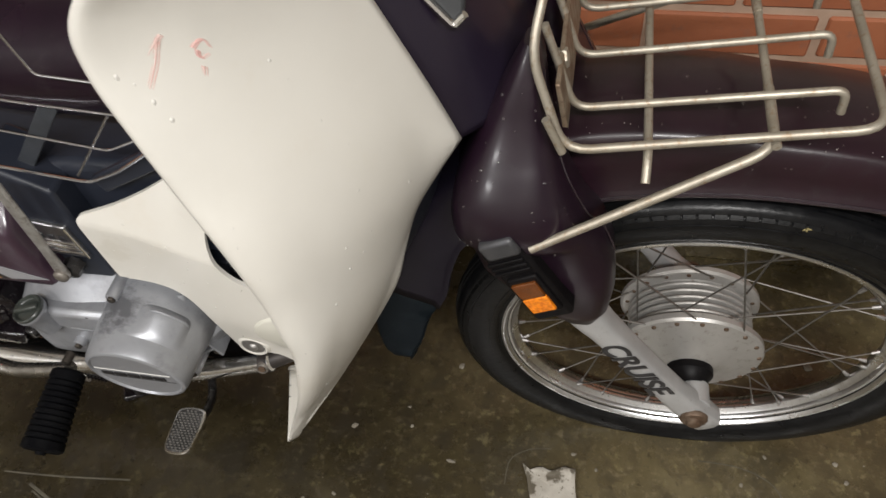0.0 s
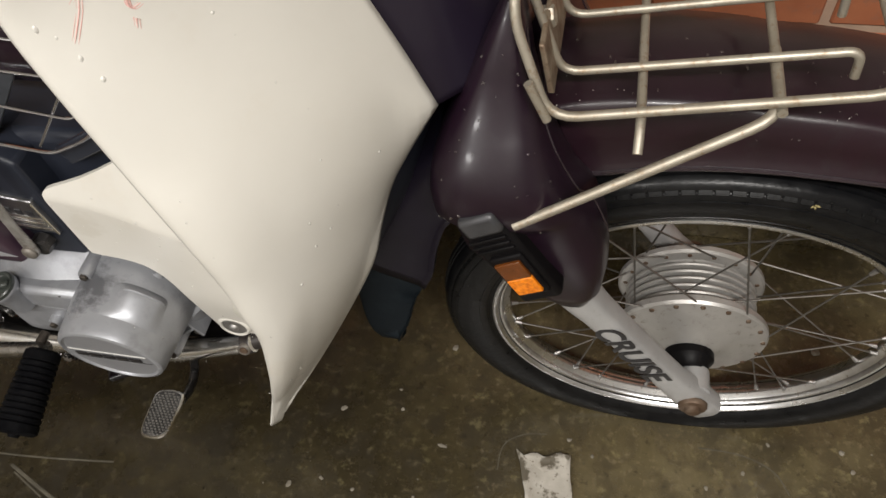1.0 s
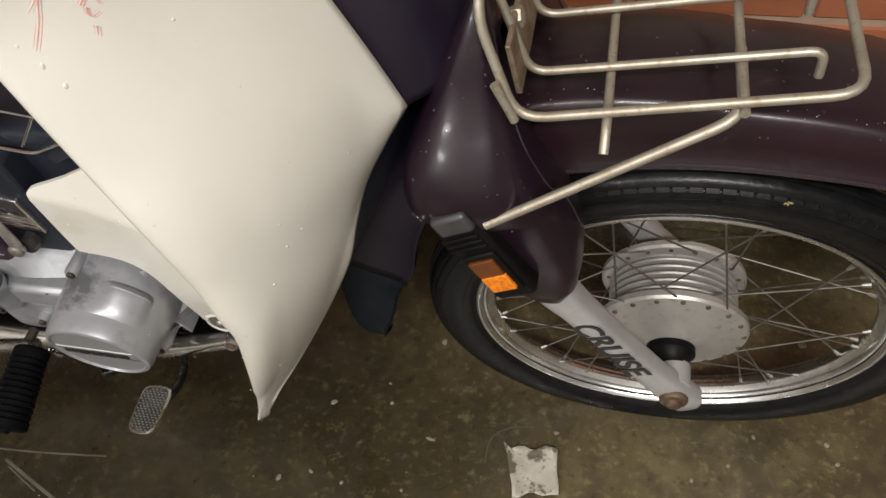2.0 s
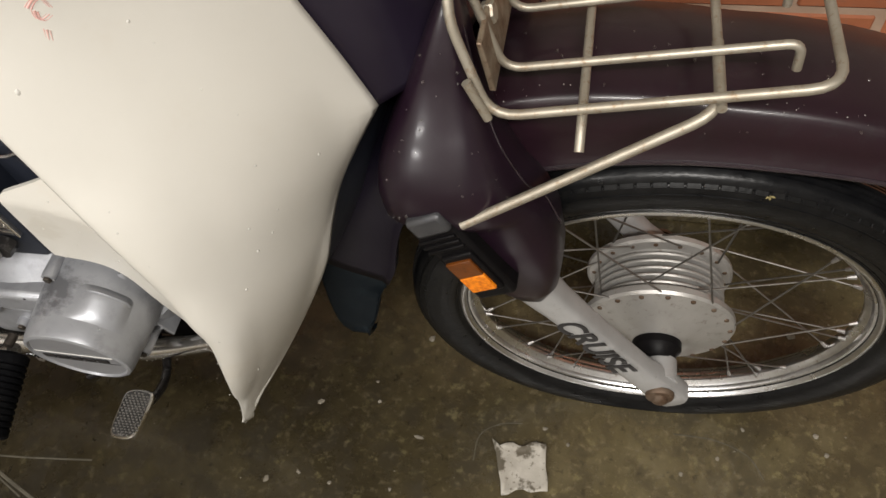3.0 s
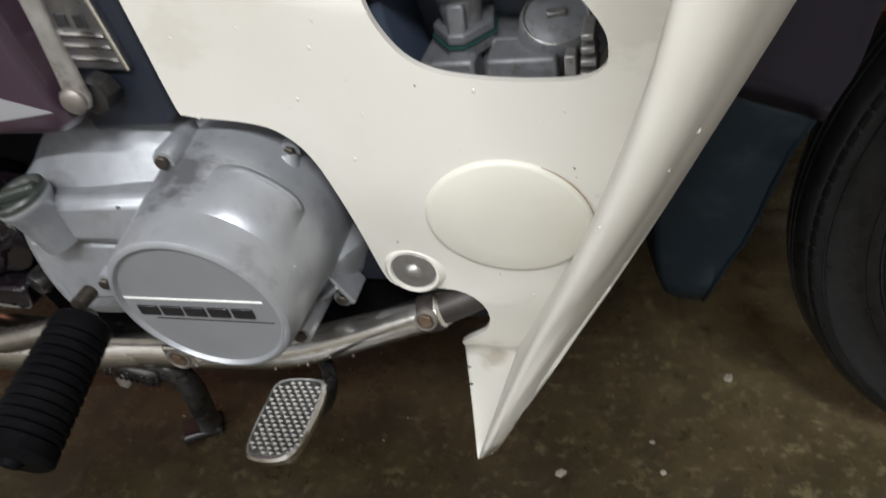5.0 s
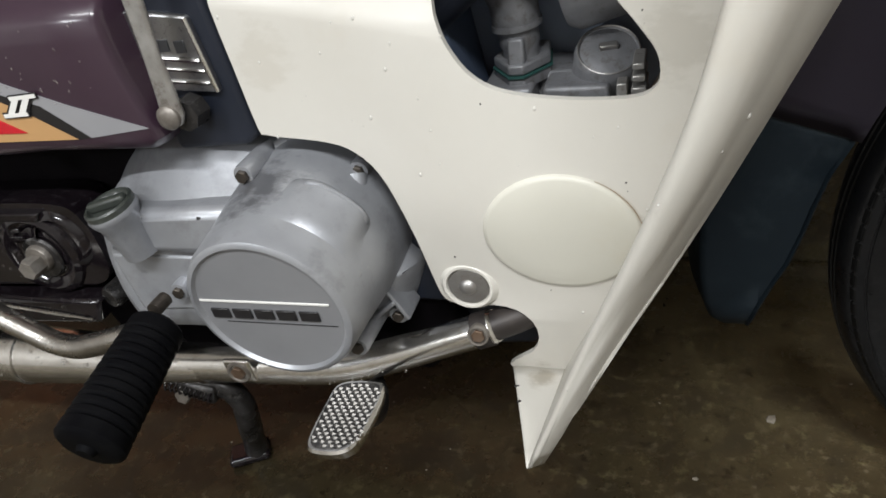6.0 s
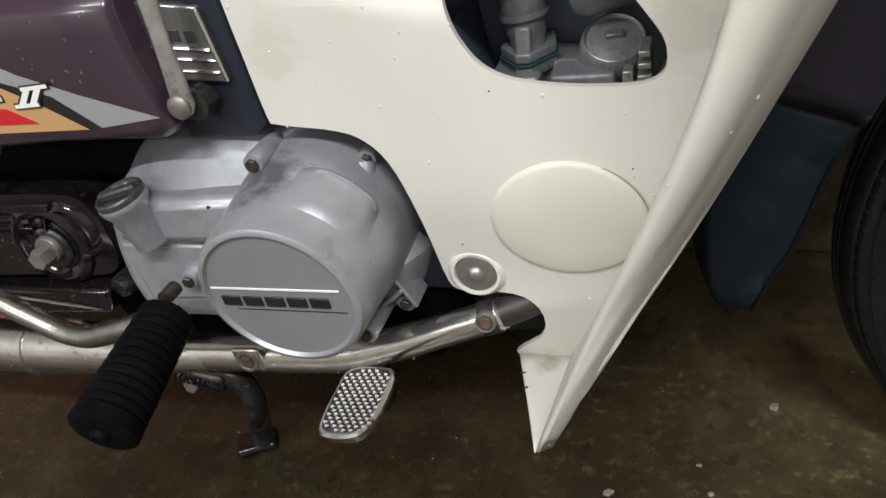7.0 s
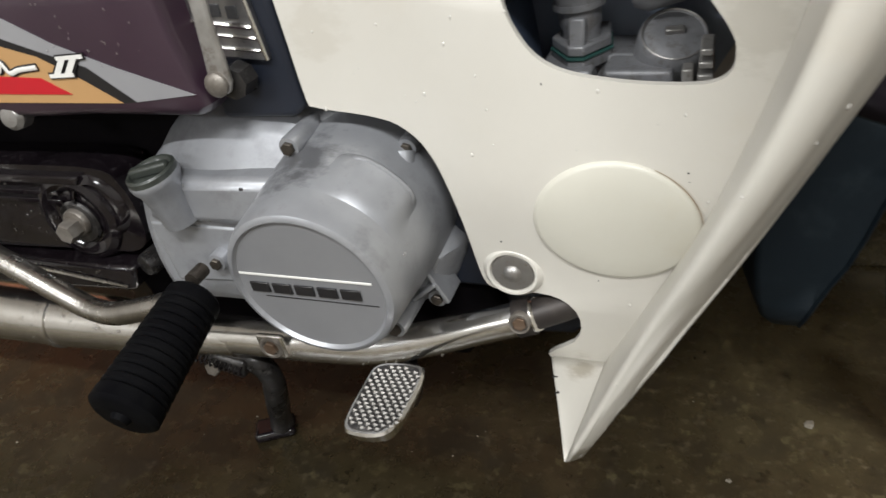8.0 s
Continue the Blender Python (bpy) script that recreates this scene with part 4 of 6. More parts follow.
def shrunk(pts, d):
    """An outline drawn in by d."""
    out, n = [], len(pts)
    for k in range(n):
        a, b, c = (Vector(pts[(k + q) % n]) for q in (-1, 0, 1))
        t = (c - a).normalized()
        nrm = Vector((t.y, -t.x))
        out.append(tuple(b + nrm * d))
    if max(p[0] for p in out) > max(p[0] for p in pts):
        return shrunk(pts, -d) if d > 0 else out
    return out


bm = B()
outl = flat_curve(COVER, 3)
levels = [(0.0, 0.09, 0), (0.0, -0.066, 0), (0.002, -0.074, 0.05), (0.005, -0.090, 0.38), (0.012, -0.112, 0.84), (0.015, -0.119, 0.96), (0.022, -0.1225, 1.0)]


def drop_top(z, q):
    """Slopes the upper part of the case inwards."""
    u = min(1.0, max(0.0, (z - 0.355) / 0.05))
    return z - q * 0.040 * u * u * (3 - 2 * u)


rings = [[bm.verts.new((x, y, drop_top(z, q))) for x, z in shrunk(outl, d)] for d, y, q in levels]
for a, b in zip(rings, rings[1:]):
    for k in range(len(a)):
        q = (k + 1) % len(a)
        bm.faces.new((a[k], a[q], b[q], b[k]))
bm.faces.new(rings[0])
bm.faces.new(rings[-1])
for v in bm.verts:                          # the front of the case falls back towards the cylinder
    if v.co.y < -0.066:
        u = min(1.0, max(0.0, (v.co.x + 0.775) / 0.10))
        v.co.y = -0.066 + (v.co.y + 0.066) * (1 - 0.52 * u * u * (3 - 2 * u))
engine = part("engine_case", bm, M_CASE, bike, "silver painted engine case with water drops", 30)
DISC = Vector((-0.702, -0.176, 0.312))
AX = Vector((0, -1, -0.09)).normalized()
UP = Vector((0, -0.09, 1)).normalized()
bm = lathe(B(), [(0.0755, -0.125), (0.0722, -0.080), (0.0705, -0.060), (0.0685, -0.040), (0.0670, -0.020), (0.0660, -0.007), (0.0640, -0.0010), (0.0618, 0.0005), (0.0596, 0.0008), (0.0584, -0.001), (0.0560, -0.004)], DISC, AX, 72)
part("clutch_cover", bm, M_CLUTCH, engine, "round silver clutch cover")
part("cover_disc", lathe(B(), [(0, -0.002), (0.0583, -0.002)], DISC, AX, 64), M_DISC, engine, "flat grey disc")


def on_disc(x, z):
    return DISC + AX * -0.0015 + Vector((x - DISC.x, 0, 0)) + UP * (z - DISC.z)


def disc_bar(name, x0, x1, z0, z1, mat, slant=0.0, high=0.0012):
    bm = B()
    lo = [bm.verts.new(on_disc(x, z)) for x, z in ((x0, z0), (x1, z0 + slant), (x1, z1 + slant), (x0, z1))]
    hi = [bm.verts.new(v.co + AX * high) for v in lo]
    bm.faces.new(hi)
    for k in range(4):
        q = (k + 1) % 4
        bm.faces.new((lo[k], lo[q], hi[q], hi[k]))
    return bevelled(part(name, bm, mat, engine), 0.0004, 1)


disc_bar("white_line", -0.758, -0.651, 0.3188, 0.3210, M_DECAL_WHITE, 0.0015, 0.0006)
disc_bar("groove_line", -0.742, -0.650, 0.2990, 0.2998, M_BLACK, 0.0012, 0.0003)
for k in range(5):
    x = -0.7515 + 0.0185 * k
    disc_bar("badge_block", x, x + 0.0155, 0.3035 + 0.0003 * k, 0.3125 + 0.0003 * k, M_DECAL_BLACK, 0.0003)

# raised lobe on the rear of the clutch cover
rows = []
for k in range(33):
    a = radians(6 + 62 * k / 32)
    w = min(1.0, k / 12, (32 - k) / 8)
    w = w * w * (3 - 2 * w)
    spoke_out = Vector((math.sin(a), 0, 0)) + UP * math.cos(a)
    rows.append([DISC - AX * d + spoke_out * (r0 + r1 * w) for d, r0, r1 in ((0.026, 0.0672, 0.0), (0.029, 0.0680, 0.0012), (0.034, 0.0686, 0.0030), (0.042, 0.0690, 0.0050), (0.052, 0.0694, 0.0075), (0.058, 0.0697, 0.0088), (0.062, 0.0700, 0.0088), (0.066, 0.0702, 0.0072), (0.070, 0.0702, 0.0035), (0.076, 0.0702, -0.0040), (0.090, 0.0704, -0.012))])
part("cover_lobe", sheet(B(), rows), M_CLUTCH, engine, "", 50)
part("lobe_edge", tube(B(), [row[6] - (row[6] - DISC).normalized() * 0.0008 for row in rows[7:30]], [0.0004] + [0.0020] * 21 + [0.0004], 8), M_CLUTCH, engine)
part("case_rib", tube(B(), [(-0.655, -0.082, 0.374), (-0.652, -0.094, 0.352), (-0.655, -0.104, 0.330)], [0.0080, 0.0075, 0.0040], 14), M_CASE, engine)
# screw bosses
for x, y, z, r, y1 in [(-0.732, -0.112, 0.389, 0.0088, -0.05), (-0.654, -0.080, 0.375, 0.0085, -0.050), (-0.645, -0.090, 0.244, 0.0085, -0.060), (-0.668, -0.128, 0.240, 0.009, -0.06), (-0.815, -0.134, 0.293, 0.0085, -0.10), (-0.866, -0.112, 0.262, 0.009, -0.06), (-0.790, -0.118, 0.236, 0.009, -0.06)]:
    part("screw_boss", tube(B(), [(x, y1, z), (x, y + 0.004, z), (x, y, z)], [r * 1.08, r, r * 0.9], 20), M_CASE, engine)
    part("screw", hexnut(B(), (x, y + 0.001, z), (0, -1, 0), r * 0.62, 0.0045), M_SCREW, engine, "weathered screw head")
# ribs of the right lug
bevelled(part("cover_rib", box(B(), (-0.640, -0.084, 0.262), (0.034, 0.030, 0.004), Matrix.Rotation(radians(62), 4, "Y")), M_CASE, engine), 0.0015)
bevelled(part("cover_rib", box(B(), (-0.652, -0.086, 0.256), (0.030, 0.030, 0.004), Matrix.Rotation(radians(-40), 4, "Y")), M_CASE, engine), 0.0015)
bevelled(part("cover_step", slab(B(), [(-0.880, 0.3225), (-0.765, 0.3225), (-0.762, 0.270), (-0.872, 0.262)], -0.10, -0.1238), M_CASE, engine), 0.003, 2)
bevelled(part("cover_step", slab(B(), [(-0.850, 0.366), (-0.742, 0.370), (-0.742, 0.326), (-0.878, 0.326)], -0.10, -0.1295), M_CASE, engine), 0.0085, 2)
# oil filler
ax = Vector((-0.14, -0.16, 0.97)).normalized()
FILL = Vector((-0.846, -0.133, 0.374))
part("filler_neck", lathe(B(), [(0.0160, -0.046), (0.0165, -0.026), (0.0178, -0.012), (0.0206, -0.006), (0.0211, -0.002), (0.0202, 0.0)], FILL, ax, 32), M_CASE, engine)
part("filler_cap", lathe(B(), [(0.0, 0.0005), (0.0148, 0.0005), (0.0162, 0.0015), (0.0173, 0.0045), (0.0189, 0.0050), (0.0203, 0.0035), (0.0205, -0.001)], FILL, ax, 36), M_CAP, engine, "dark grey engine filler cap")
gx = (Vector((0.95, 0.25, 0)) - ax * Vector((0.95, 0.25, 0)).dot(ax)).normalized()
q = Matrix((gx, ax.cross(gx), ax)).transposed().to_4x4()
bevelled(part("cap_grip", box(B(), FILL + ax * 0.0040, (0.034, 0.0085, 0.0085), q), M_CAP, engine), 0.0025, 3)

# cylinder head and inlet seen through the opening
bm = box(B(), (-0.4935, -0.012, 0.394), (0.046, 0.062, 0.050))
head = bevelled(part("cylinder_head", bm, M_HEADCAST, bike, "dull grey cast cylinder head"), 0.003, 3)
bevelled(part("head_block", box(B(), (-0.5435, -0.012, 0.394), (0.038, 0.062, 0.050)), M_HEADCAST, head), 0.003, 2)
bevelled(part("head_deck", box(B(), (-0.505, 0.008, 0.405), (0.110, 0.045, 0.030)), M_HEADCAST, head), 0.004, 2)
VC = Vector((0.12, -0.50, 0.84)).normalized()
VP = Vector((-0.473, -0.016, 0.431))
part("valve_cap", lathe(B(), [(0.0255, -0.020), (0.0240, 0.0), (0.0226, 0.004), (0.0214, 0.0052), (0.0206, 0.0052), (0.0198, 0.0042), (0.010, 0.0075), (0.0, 0.008)], VP, VC, 36), M_HEADCAST, head)
part("valve_cap_edge", lathe(B(), [(0.0214, 0.0052), (0.0219, 0.0060), (0.0212, 0.0063), (0.0206, 0.0056)], VP, VC, 36), M_STEEL, head, "bright worn cap edge")
bevelled(part("valve_cap_nut", box(B(), VP + VC * 0.009, (0.013, 0.005, 0.005), VC.to_track_quat("Z", "Y").to_matrix().to_4x4()), M_STEEL, head), 0.001)
for k in range(4):
    bevelled(part("head_fin", box(B(), (-0.4505, -0.032, 0.407 + 0.0085 * k), (0.011 - 0.001 * k, 0.030, 0.0045)), M_CAST, head), 0.001)
bevelled(part("head_post", box(B(), (-0.4615, -0.042, 0.404), (0.007, 0.014, 0.036)), M_CAST, head), 0.001)
FLANGE = [(-0.557, -0.012), (-0.5415, -0.034), (-0.5305, -0.034), (-0.5150, -0.010), (-0.520, 0.022), (-0.552, 0.022)]


def flange(z0, z1, grow=1.0):
    bm = B()
    lo = [bm.verts.new((-0.536 + (x + 0.536) * grow, y * grow, z0)) for x, y in FLANGE]
    hi = [bm.verts.new((-0.536 + (x + 0.536) * grow, y * grow, z1)) for x, y in FLANGE]
    bm.faces.new(lo[::-1])
    bm.faces.new(hi)
    for k in range(6):
        w = (k + 1) % 6
        bm.faces.new((lo[k], lo[w], hi[w], hi[k]))
    return bm


bevelled(part("inlet_foot", flange(0.415, 0.4235, 1.02), M_HEADCAST, head), 0.001)
part("gasket", flange(0.4238, 0.4252, 1.06), M_GASKET, head, "thin green gasket")
bevelled(part("inlet_flange", flange(0.4255, 0.4330), M_HEADCAST, head), 0.0015)
part("inlet_pipe", tube(B(), spline([(-0.536, -0.008, 0.428), (-0.537, -0.009, 0.448), (-0.540, -0.008, 0.480), (-0.552, 0.0, 0.545)], 5), [0.0135] * 4 + [0.0150] * 3 + [0.0175] * 3 + [0.020] * 6, 22), M_HEADCAST, head, "grey inlet pipe")
bevelled(part("inlet_tongue", box(B(), (-0.536, -0.0245, 0.439), (0.012, 0.011, 0.022), Matrix.Rotation(radians(-12), 4, "X")), M_HEADCAST, head), 0.002)
part("inlet_ring", lathe(B(), [(0.0155, -0.002), (0.0185, -0.002), (0.0185, 0.002), (0.0155, 0.002)], (-0.5375, -0.0085, 0.456), (-0.08, 0, 1), 24), M_HEADCAST, head)
bm = lathe(B(), [(0.0, -0.03), (0.022, -0.028), (0.027, -0.02), (0.027, 0.02), (0.02, 0.03), (0.0, 0.032)], (-0.478, 0.0, 0.478), (1, 0.1, 0.25), 28)
part("carburettor_bowl", bm, M_HEADCAST, head, "grey carburettor bowl")
bm = B()
tube(bm, [(-0.64, 0.005, 0.335), (-0.52, 0.005, 0.365)], 0.040, 24)
part("cylinder_barrel", bm, M_BLACK, head)

# exhaust
bm = B()
path = spline([(-0.566, -0.0925, 0.2395), (-0.575, -0.095, 0.237), (-0.690, -0.100, 0.196), (-0.760, -0.10, 0.187), (-0.815, -0.10, 0.184), (-0.90, -0.10, 0.178)], 6)
tube(bm, path, [0.0140 + 0.0048 * min(1.0, max(0.0, (-0.60 - p.x) / 0.17)) for p in path], 24)
exhaust = part("exhaust_pipe", bm, M_PIPE, bike, "stained chrome exhaust pipe")
part("silencer", tube(B(), [(-0.855, -0.10, 0.179), (-0.875, -0.10, 0.178), (-0.95, -0.10, 0.175), (-1.00, -0.10, 0.174), (-1.07, -0.102, 0.174), (-1.5, -0.12, 0.185), (-1.52, -0.12, 0.185)], [0.0195, 0.0200, 0.0250, 0.0275, 0.0305, 0.0340, 0.02], 32), M_PIPE, exhaust, "chrome silencer")
part("silencer_band", lathe(B(), [(0.0305, 0), (0.0322, 0.001), (0.0322, 0.006), (0.0305, 0.007)], (-1.075, -0.1022, 0.174), (1, 0, 0), 32), M_PIPE, exhaust)
part("exhaust_header", tube(B(), spline([(-0.49, -0.040, 0.262), (-0.530, -0.074, 0.247), (-0.568, -0.0935, 0.2392)], 6), 0.0128, 20), M_DARK_PIPE, exhaust, "dark brown header pipe")
part("pipe_collar", tube(B(), [(-0.564, -0.0935, 0.2405), (-0.577, -0.0955, 0.2365)], 0.0152, 20), M_DARK_PIPE, exhaust, "dark brown pipe collar")
part("pipe_washer", lathe(B(), [(0.0, 0.0005), (0.0060, 0.0005), (0.0068, 0.0024), (0.0080, 0.0026), (0.0088, 0.0012), (0.0088, -0.008)], (-0.571, -0.1085, 0.2440), (0.05, -1, 0.25), 24), M_GREYNUT, exhaust)
part("pipe_bolt", hexnut(B(), (-0.571, -0.1088, 0.2440), (0.05, -1, 0.25), 0.0055, 0.003), M_RUST, exhaust, "rusty bolt")
bevelled(part("pipe_plate", box(B(), (-0.800, -0.1195, 0.194), (0.028, 0.005, 0.026), Matrix.Rotation(radians(-4), 4, "Y")), M_PIPE, exhaust, "stained bracket plate"), 0.004, 3)
part("plate_washer", lathe(B(), [(0.0075, 0.0005), (0.0090, 0.0022), (0.0110, 0.0022), (0.0118, -0.001)], (-0.800, -0.1220, 0.194), (0, -1, 0), 24), M_GREYNUT, exhaust)
part("plate_bolt", hexnut(B(), (-0.800, -0.1215, 0.194), (0, -1, 0), 0.0070, 0.004), M_RUST, exhaust, "rusty bolt")

# foot peg
P0, P1 = Vector((-0.812, -0.170, 0.288)), Vector((-0.812, -0.274, 0.261))
pth, rad = [], []
for k in range(57):
    u = k / 56
    pth.append(P0.lerp(P1, u))
    groove = 0.0022 if (k % 4 == 0 and 0.08 < u < 0.9) else 0.0
    rad.append((0.0235 + 0.0055 * u - groove) * (0.80 if k in (0, 56) else 0.93 if k in (1, 55) else 1.0))
peg = part("foot_peg", tube(B(), pth, rad, 24, flat=0.92), M_PEG, bike, "ribbed black rubber foot peg", 30)
dirp = (P1 - P0).normalized()
part("peg_end_stud", tube(B(), [P1, P1 + dirp * 0.004], [0.008, 0.006], 16), M_PEG, peg)
part("peg_bar", tube(B(), rounded([(-1.25, -0.13, 0.372), (-0.936, -0.160, 0.241), (-0.872, -0.163, 0.262), (-0.818, -0.164, 0.281)], 0.035, 8), 0.0105, 16), M_BAR, bike, "bent chrome foot peg bar")
part("peg_pin", tube(B(), [(-0.815, -0.150, 0.299), (-0.815, -0.166, 0.299)], 0.0062, 14), M_SCREW, bike, "steel peg pin")

# brake pedal: a flat plate with rows of pyramid studs
bm = B()
PED = flat_curve([(-0.019, 0.034), (0.014, 0.036), (0.023, 0.026), (0.021, -0.016), (0.012, -0.034), (-0.012, -0.036), (-0.0235, -0.027), (-0.024, 0.012)], 4)
PED = [(x * 0.87, y * 0.87) for x, y in PED]
PM = Matrix.Translation((-0.6350, -0.2185, 0.2615)) @ Matrix.Rotation(radians(4), 4, "X") @ Matrix.Rotation(radians(-6), 4, "Y")
lo = [bm.verts.new((x * 0.94, y * 0.94, -0.009)) for x, y in PED]
mi = [bm.verts.new((x, y, -0.002)) for x, y in PED]
hi = [bm.verts.new((x * 0.96, y * 0.96, 0)) for x, y in PED]
bm.faces.new(hi)
bm.faces.new(lo[::-1])
for a, b in ((lo, mi), (mi, hi)):
    for k in range(len(a)):
        q = (k + 1) % len(a)
        bm.faces.new((a[k], a[q], b[q], b[k]))
bmesh.ops.transform(bm, matrix=PM, verts=bm.verts)
pedal = part("brake_pedal", bm, M_CHROME, bike, "worn steel brake pedal with a studded tread")
# Bed drawn darker than the pedal plate
bed = slab(B(), [(x * 0.88, y * 0.90) for x, y in PED], 0.0, 0.0004)
for v in bed.verts:
    v.co = PM @ Vector((v.co.x, v.co.z, v.co.y + 0.0001))
part("tread_bed", bed, M_GREASY, pedal, "dark bed between the studs")
stud = B()
vs = [stud.verts.new(p) for p in ((-0.0026, 0, 0), (0, -0.0021, 0), (0.0026, 0, 0), (0, 0.0021, 0), (0, 0, 0.0019))]
for k in range(4):
    stud.faces.new((vs[k], vs[(k + 1) % 4], vs[4]))
stud_mesh = bpy.data.meshes.new("stud")
stud.to_mesh(stud_mesh)
stud.free()
stud_mesh.materials.append(M_STUD)
for i in range(-9, 10):
    for j in range(-4, 5):
        x, y = 0.0056 * j + (0.0028 if i % 2 else 0), 0.0033 * i
        if abs(x) < 0.0190 and abs(y) < 0.0290 and abs(x) * 0.6 + abs(y) < 0.0325:
            ob = new("stud", stud_mesh)
            ob.matrix_world = PM @ Matrix.Translation((x, y, 0.0005))
            ob.parent = pedal
part("pedal_arm", tube(B(), spline([(-0.638, -0.215, 0.249), (-0.641, -0.195, 0.228), (-0.652, -0.150, 0.190), (-0.672, -0.105, 0.172), (-0.71, -0.060, 0.168)], 5), 0.0062, 12), M_GREASY, pedal, "black steel pedal arm")

# stand and the dark levers beneath the peg
STAND = rounded([(-0.90, -0.085, 0.185), (-0.880, -0.098, 0.160), (-0.842, -0.096, 0.142), (-0.840, -0.090, 0.118), (-0.868, -0.068, 0.040), (-0.877, -0.060, 0.012)], 0.016)
stand = part("stand_leg", tube(B(), STAND, [0.0125 + 0.0022 * noise.noise(p * 55) for p in STAND], 14), M_GREASY, bike, "greasy black steel stand leg")
bevelled(part("stand_foot", box(B(), (-0.886, -0.063, 0.006), (0.046, 0.030, 0.012), Matrix.Rotation(0.5, 4, "Z")), M_ARM, stand), 0.005, 3)
bevelled(part("stand_bracket", box(B(), (-0.872, -0.100, 0.150), (0.044, 0.026, 0.022), Matrix.Rotation(0.3, 4, "Y")), M_GREASY, bike, "greasy black bracket"), 0.005)
part("stand_pivot_bolt", hexnut(B(), (-0.888, -0.1085, 0.143), (0, -1, 0.2), 0.0085, 0.007), M_GREYNUT, bike, "greasy stand pivot bolt")
COIL = [Vector((-0.905 + 0.052 * k / 60, -0.112 + 0.0052 * math.sin(k * 1.05), 0.158 - 0.012 * k / 60 + 0.0052 * math.cos(k * 1.05))) for k in range(61)]
part("stand_spring", tube(B(), COIL, 0.0012, 6), M_ARM, bike, "small oily return spring")

# swing arm, chain case and pivot behind the engine
swing = bevelled(part("swing_arm", slab(B(), flat_curve([(-0.945, 0.356), (-0.922, 0.342), (-0.915, 0.315), (-0.918, 0.285), (-0.94, 0.270), (-1.00, 0.268), (-1.45, 0.25), (-1.47, 0.30), (-1.45, 0.345), (-1.05, 0.356)], 4), -0.055, -0.100), M_ARM, bike, "black glossy swing arm"), 0.010, 4)
bevelled(part("swing_arm_rib", slab(B(), [(-0.96, 0.350), (-1.4, 0.344), (-1.4, 0.336), (-0.965, 0.341)], -0.09, -0.106), M_ARM, swing), 0.002)
for za in (0.331, 0.322):
    bevelled(part("swing_arm_rib", slab(B(), [(-0.995, za + 0.002), (-1.4, za - 0.003), (-1.4, za - 0.008), (-0.995, za - 0.003)], -0.09, -0.104), M_ARM, swing), 0.001)
part("rubber_boot", lathe(B(), [(0.012, -0.03), (0.034, -0.02), (0.036, -0.006), (0.030, 0.002), (0.024, 0.004)], (-0.955, -0.100, 0.318), (0, -1, 0), 32), M_ARM, swing)
part("pivot_housing", lathe(B(), [(0.024, -0.004), (0.030, 0.003), (0.037, 0.0055), (0.043, 0.003), (0.047, -0.004)], (-0.985, -0.100, 0.304), (0, -1, 0), 40), M_ARM, swing)
part("pivot_washer", lathe(B(), [(0, 0), (0.021, 0), (0.022, 0.002), (0.02, 0.004), (0, 0.004)], (-0.985, -0.100, 0.300), (0, -1, 0), 28), M_GREASY, swing, "greasy pivot washer")
part("pivot_collar", lathe(B(), [(0, 0.008), (0.0125, 0.008), (0.0138, 0.006), (0.0138, 0)], (-0.985, -0.101, 0.302), (0, -1, 0), 24), M_GREYNUT, swing, "dirty grey pivot collar")
part("pivot_nut", hexnut(B(), (-0.986, -0.107, 0.299), (0, -1, 0), 0.0105, 0.016), M_GREYNUT, swing, "dirty grey pivot nut")
bevelled(part("lower_plate", slab(B(), [(-0.93, 0.262), (-0.94, 0.235), (-1.10, 0.225), (-1.40, 0.225), (-1.40, 0.252), (-1.06, 0.258)], -0.06, -0.115), M_ARM, bike, "greasy dark frame plate"), 0.004)
# Edge bar drawn in bright steel against the black plate
part("plate_edge", tube(B(), [(-1.40, -0.1165, 0.2560), (-1.05, -0.1165, 0.2520), (-0.985, -0.1165, 0.2450), (-0.946, -0.1160, 0.2405)], [0.0012, 0.0017, 0.0020, 0.0010], 8), M_BAR, bike, "bright edge of the frame plate")
part("kick_shaft", tube(B(), [(-0.916, -0.06, 0.264), (-0.918, -0.108, 0.2635), (-0.919, -0.112, 0.2633)], [0.0115, 0.0115, 0.0095], 20), M_GREASY, bike, "greasy shaft end")
# Black fills: shade below the side cover and round the engine
bevelled(part("frame_block", box(B(), (-1.05, 0.0, 0.36), (0.5, 0.10, 0.16)), M_SHADE_BLACK, bike, "frame underside, coloured black for the shade below the side cover"), 0.01)
bevelled(part("rear_shade_slab", slab(B(), [(-1.06, 0.345), (-0.855, 0.345), (-0.855, 0.19), (-1.06, 0.185)], -0.02, -0.045), M_SHADE_BLACK, bike, "black slab added for the shade behind the engine"), 0.006)
bevelled(part("under_engine_shade", slab(B(), [(-1.02, 0.250), (-0.62, 0.255), (-0.60, 0.200), (-0.64, 0.150), (-0.98, 0.140)], 0.05, -0.055), M_SHADE_BLACK, bike, "black slab added for the shade under the engine"), 0.006)
part("knob", lathe(B(), [(0, 0.016), (0.008, 0.015), (0.0115, 0.011), (0.0115, 0), (0.006, -0.002), (0.006, -0.03)], (-0.985, -0.108, 0.411), (0.1, -1, 0.15), 20), M_STEEL, bike, "grey metal stud")

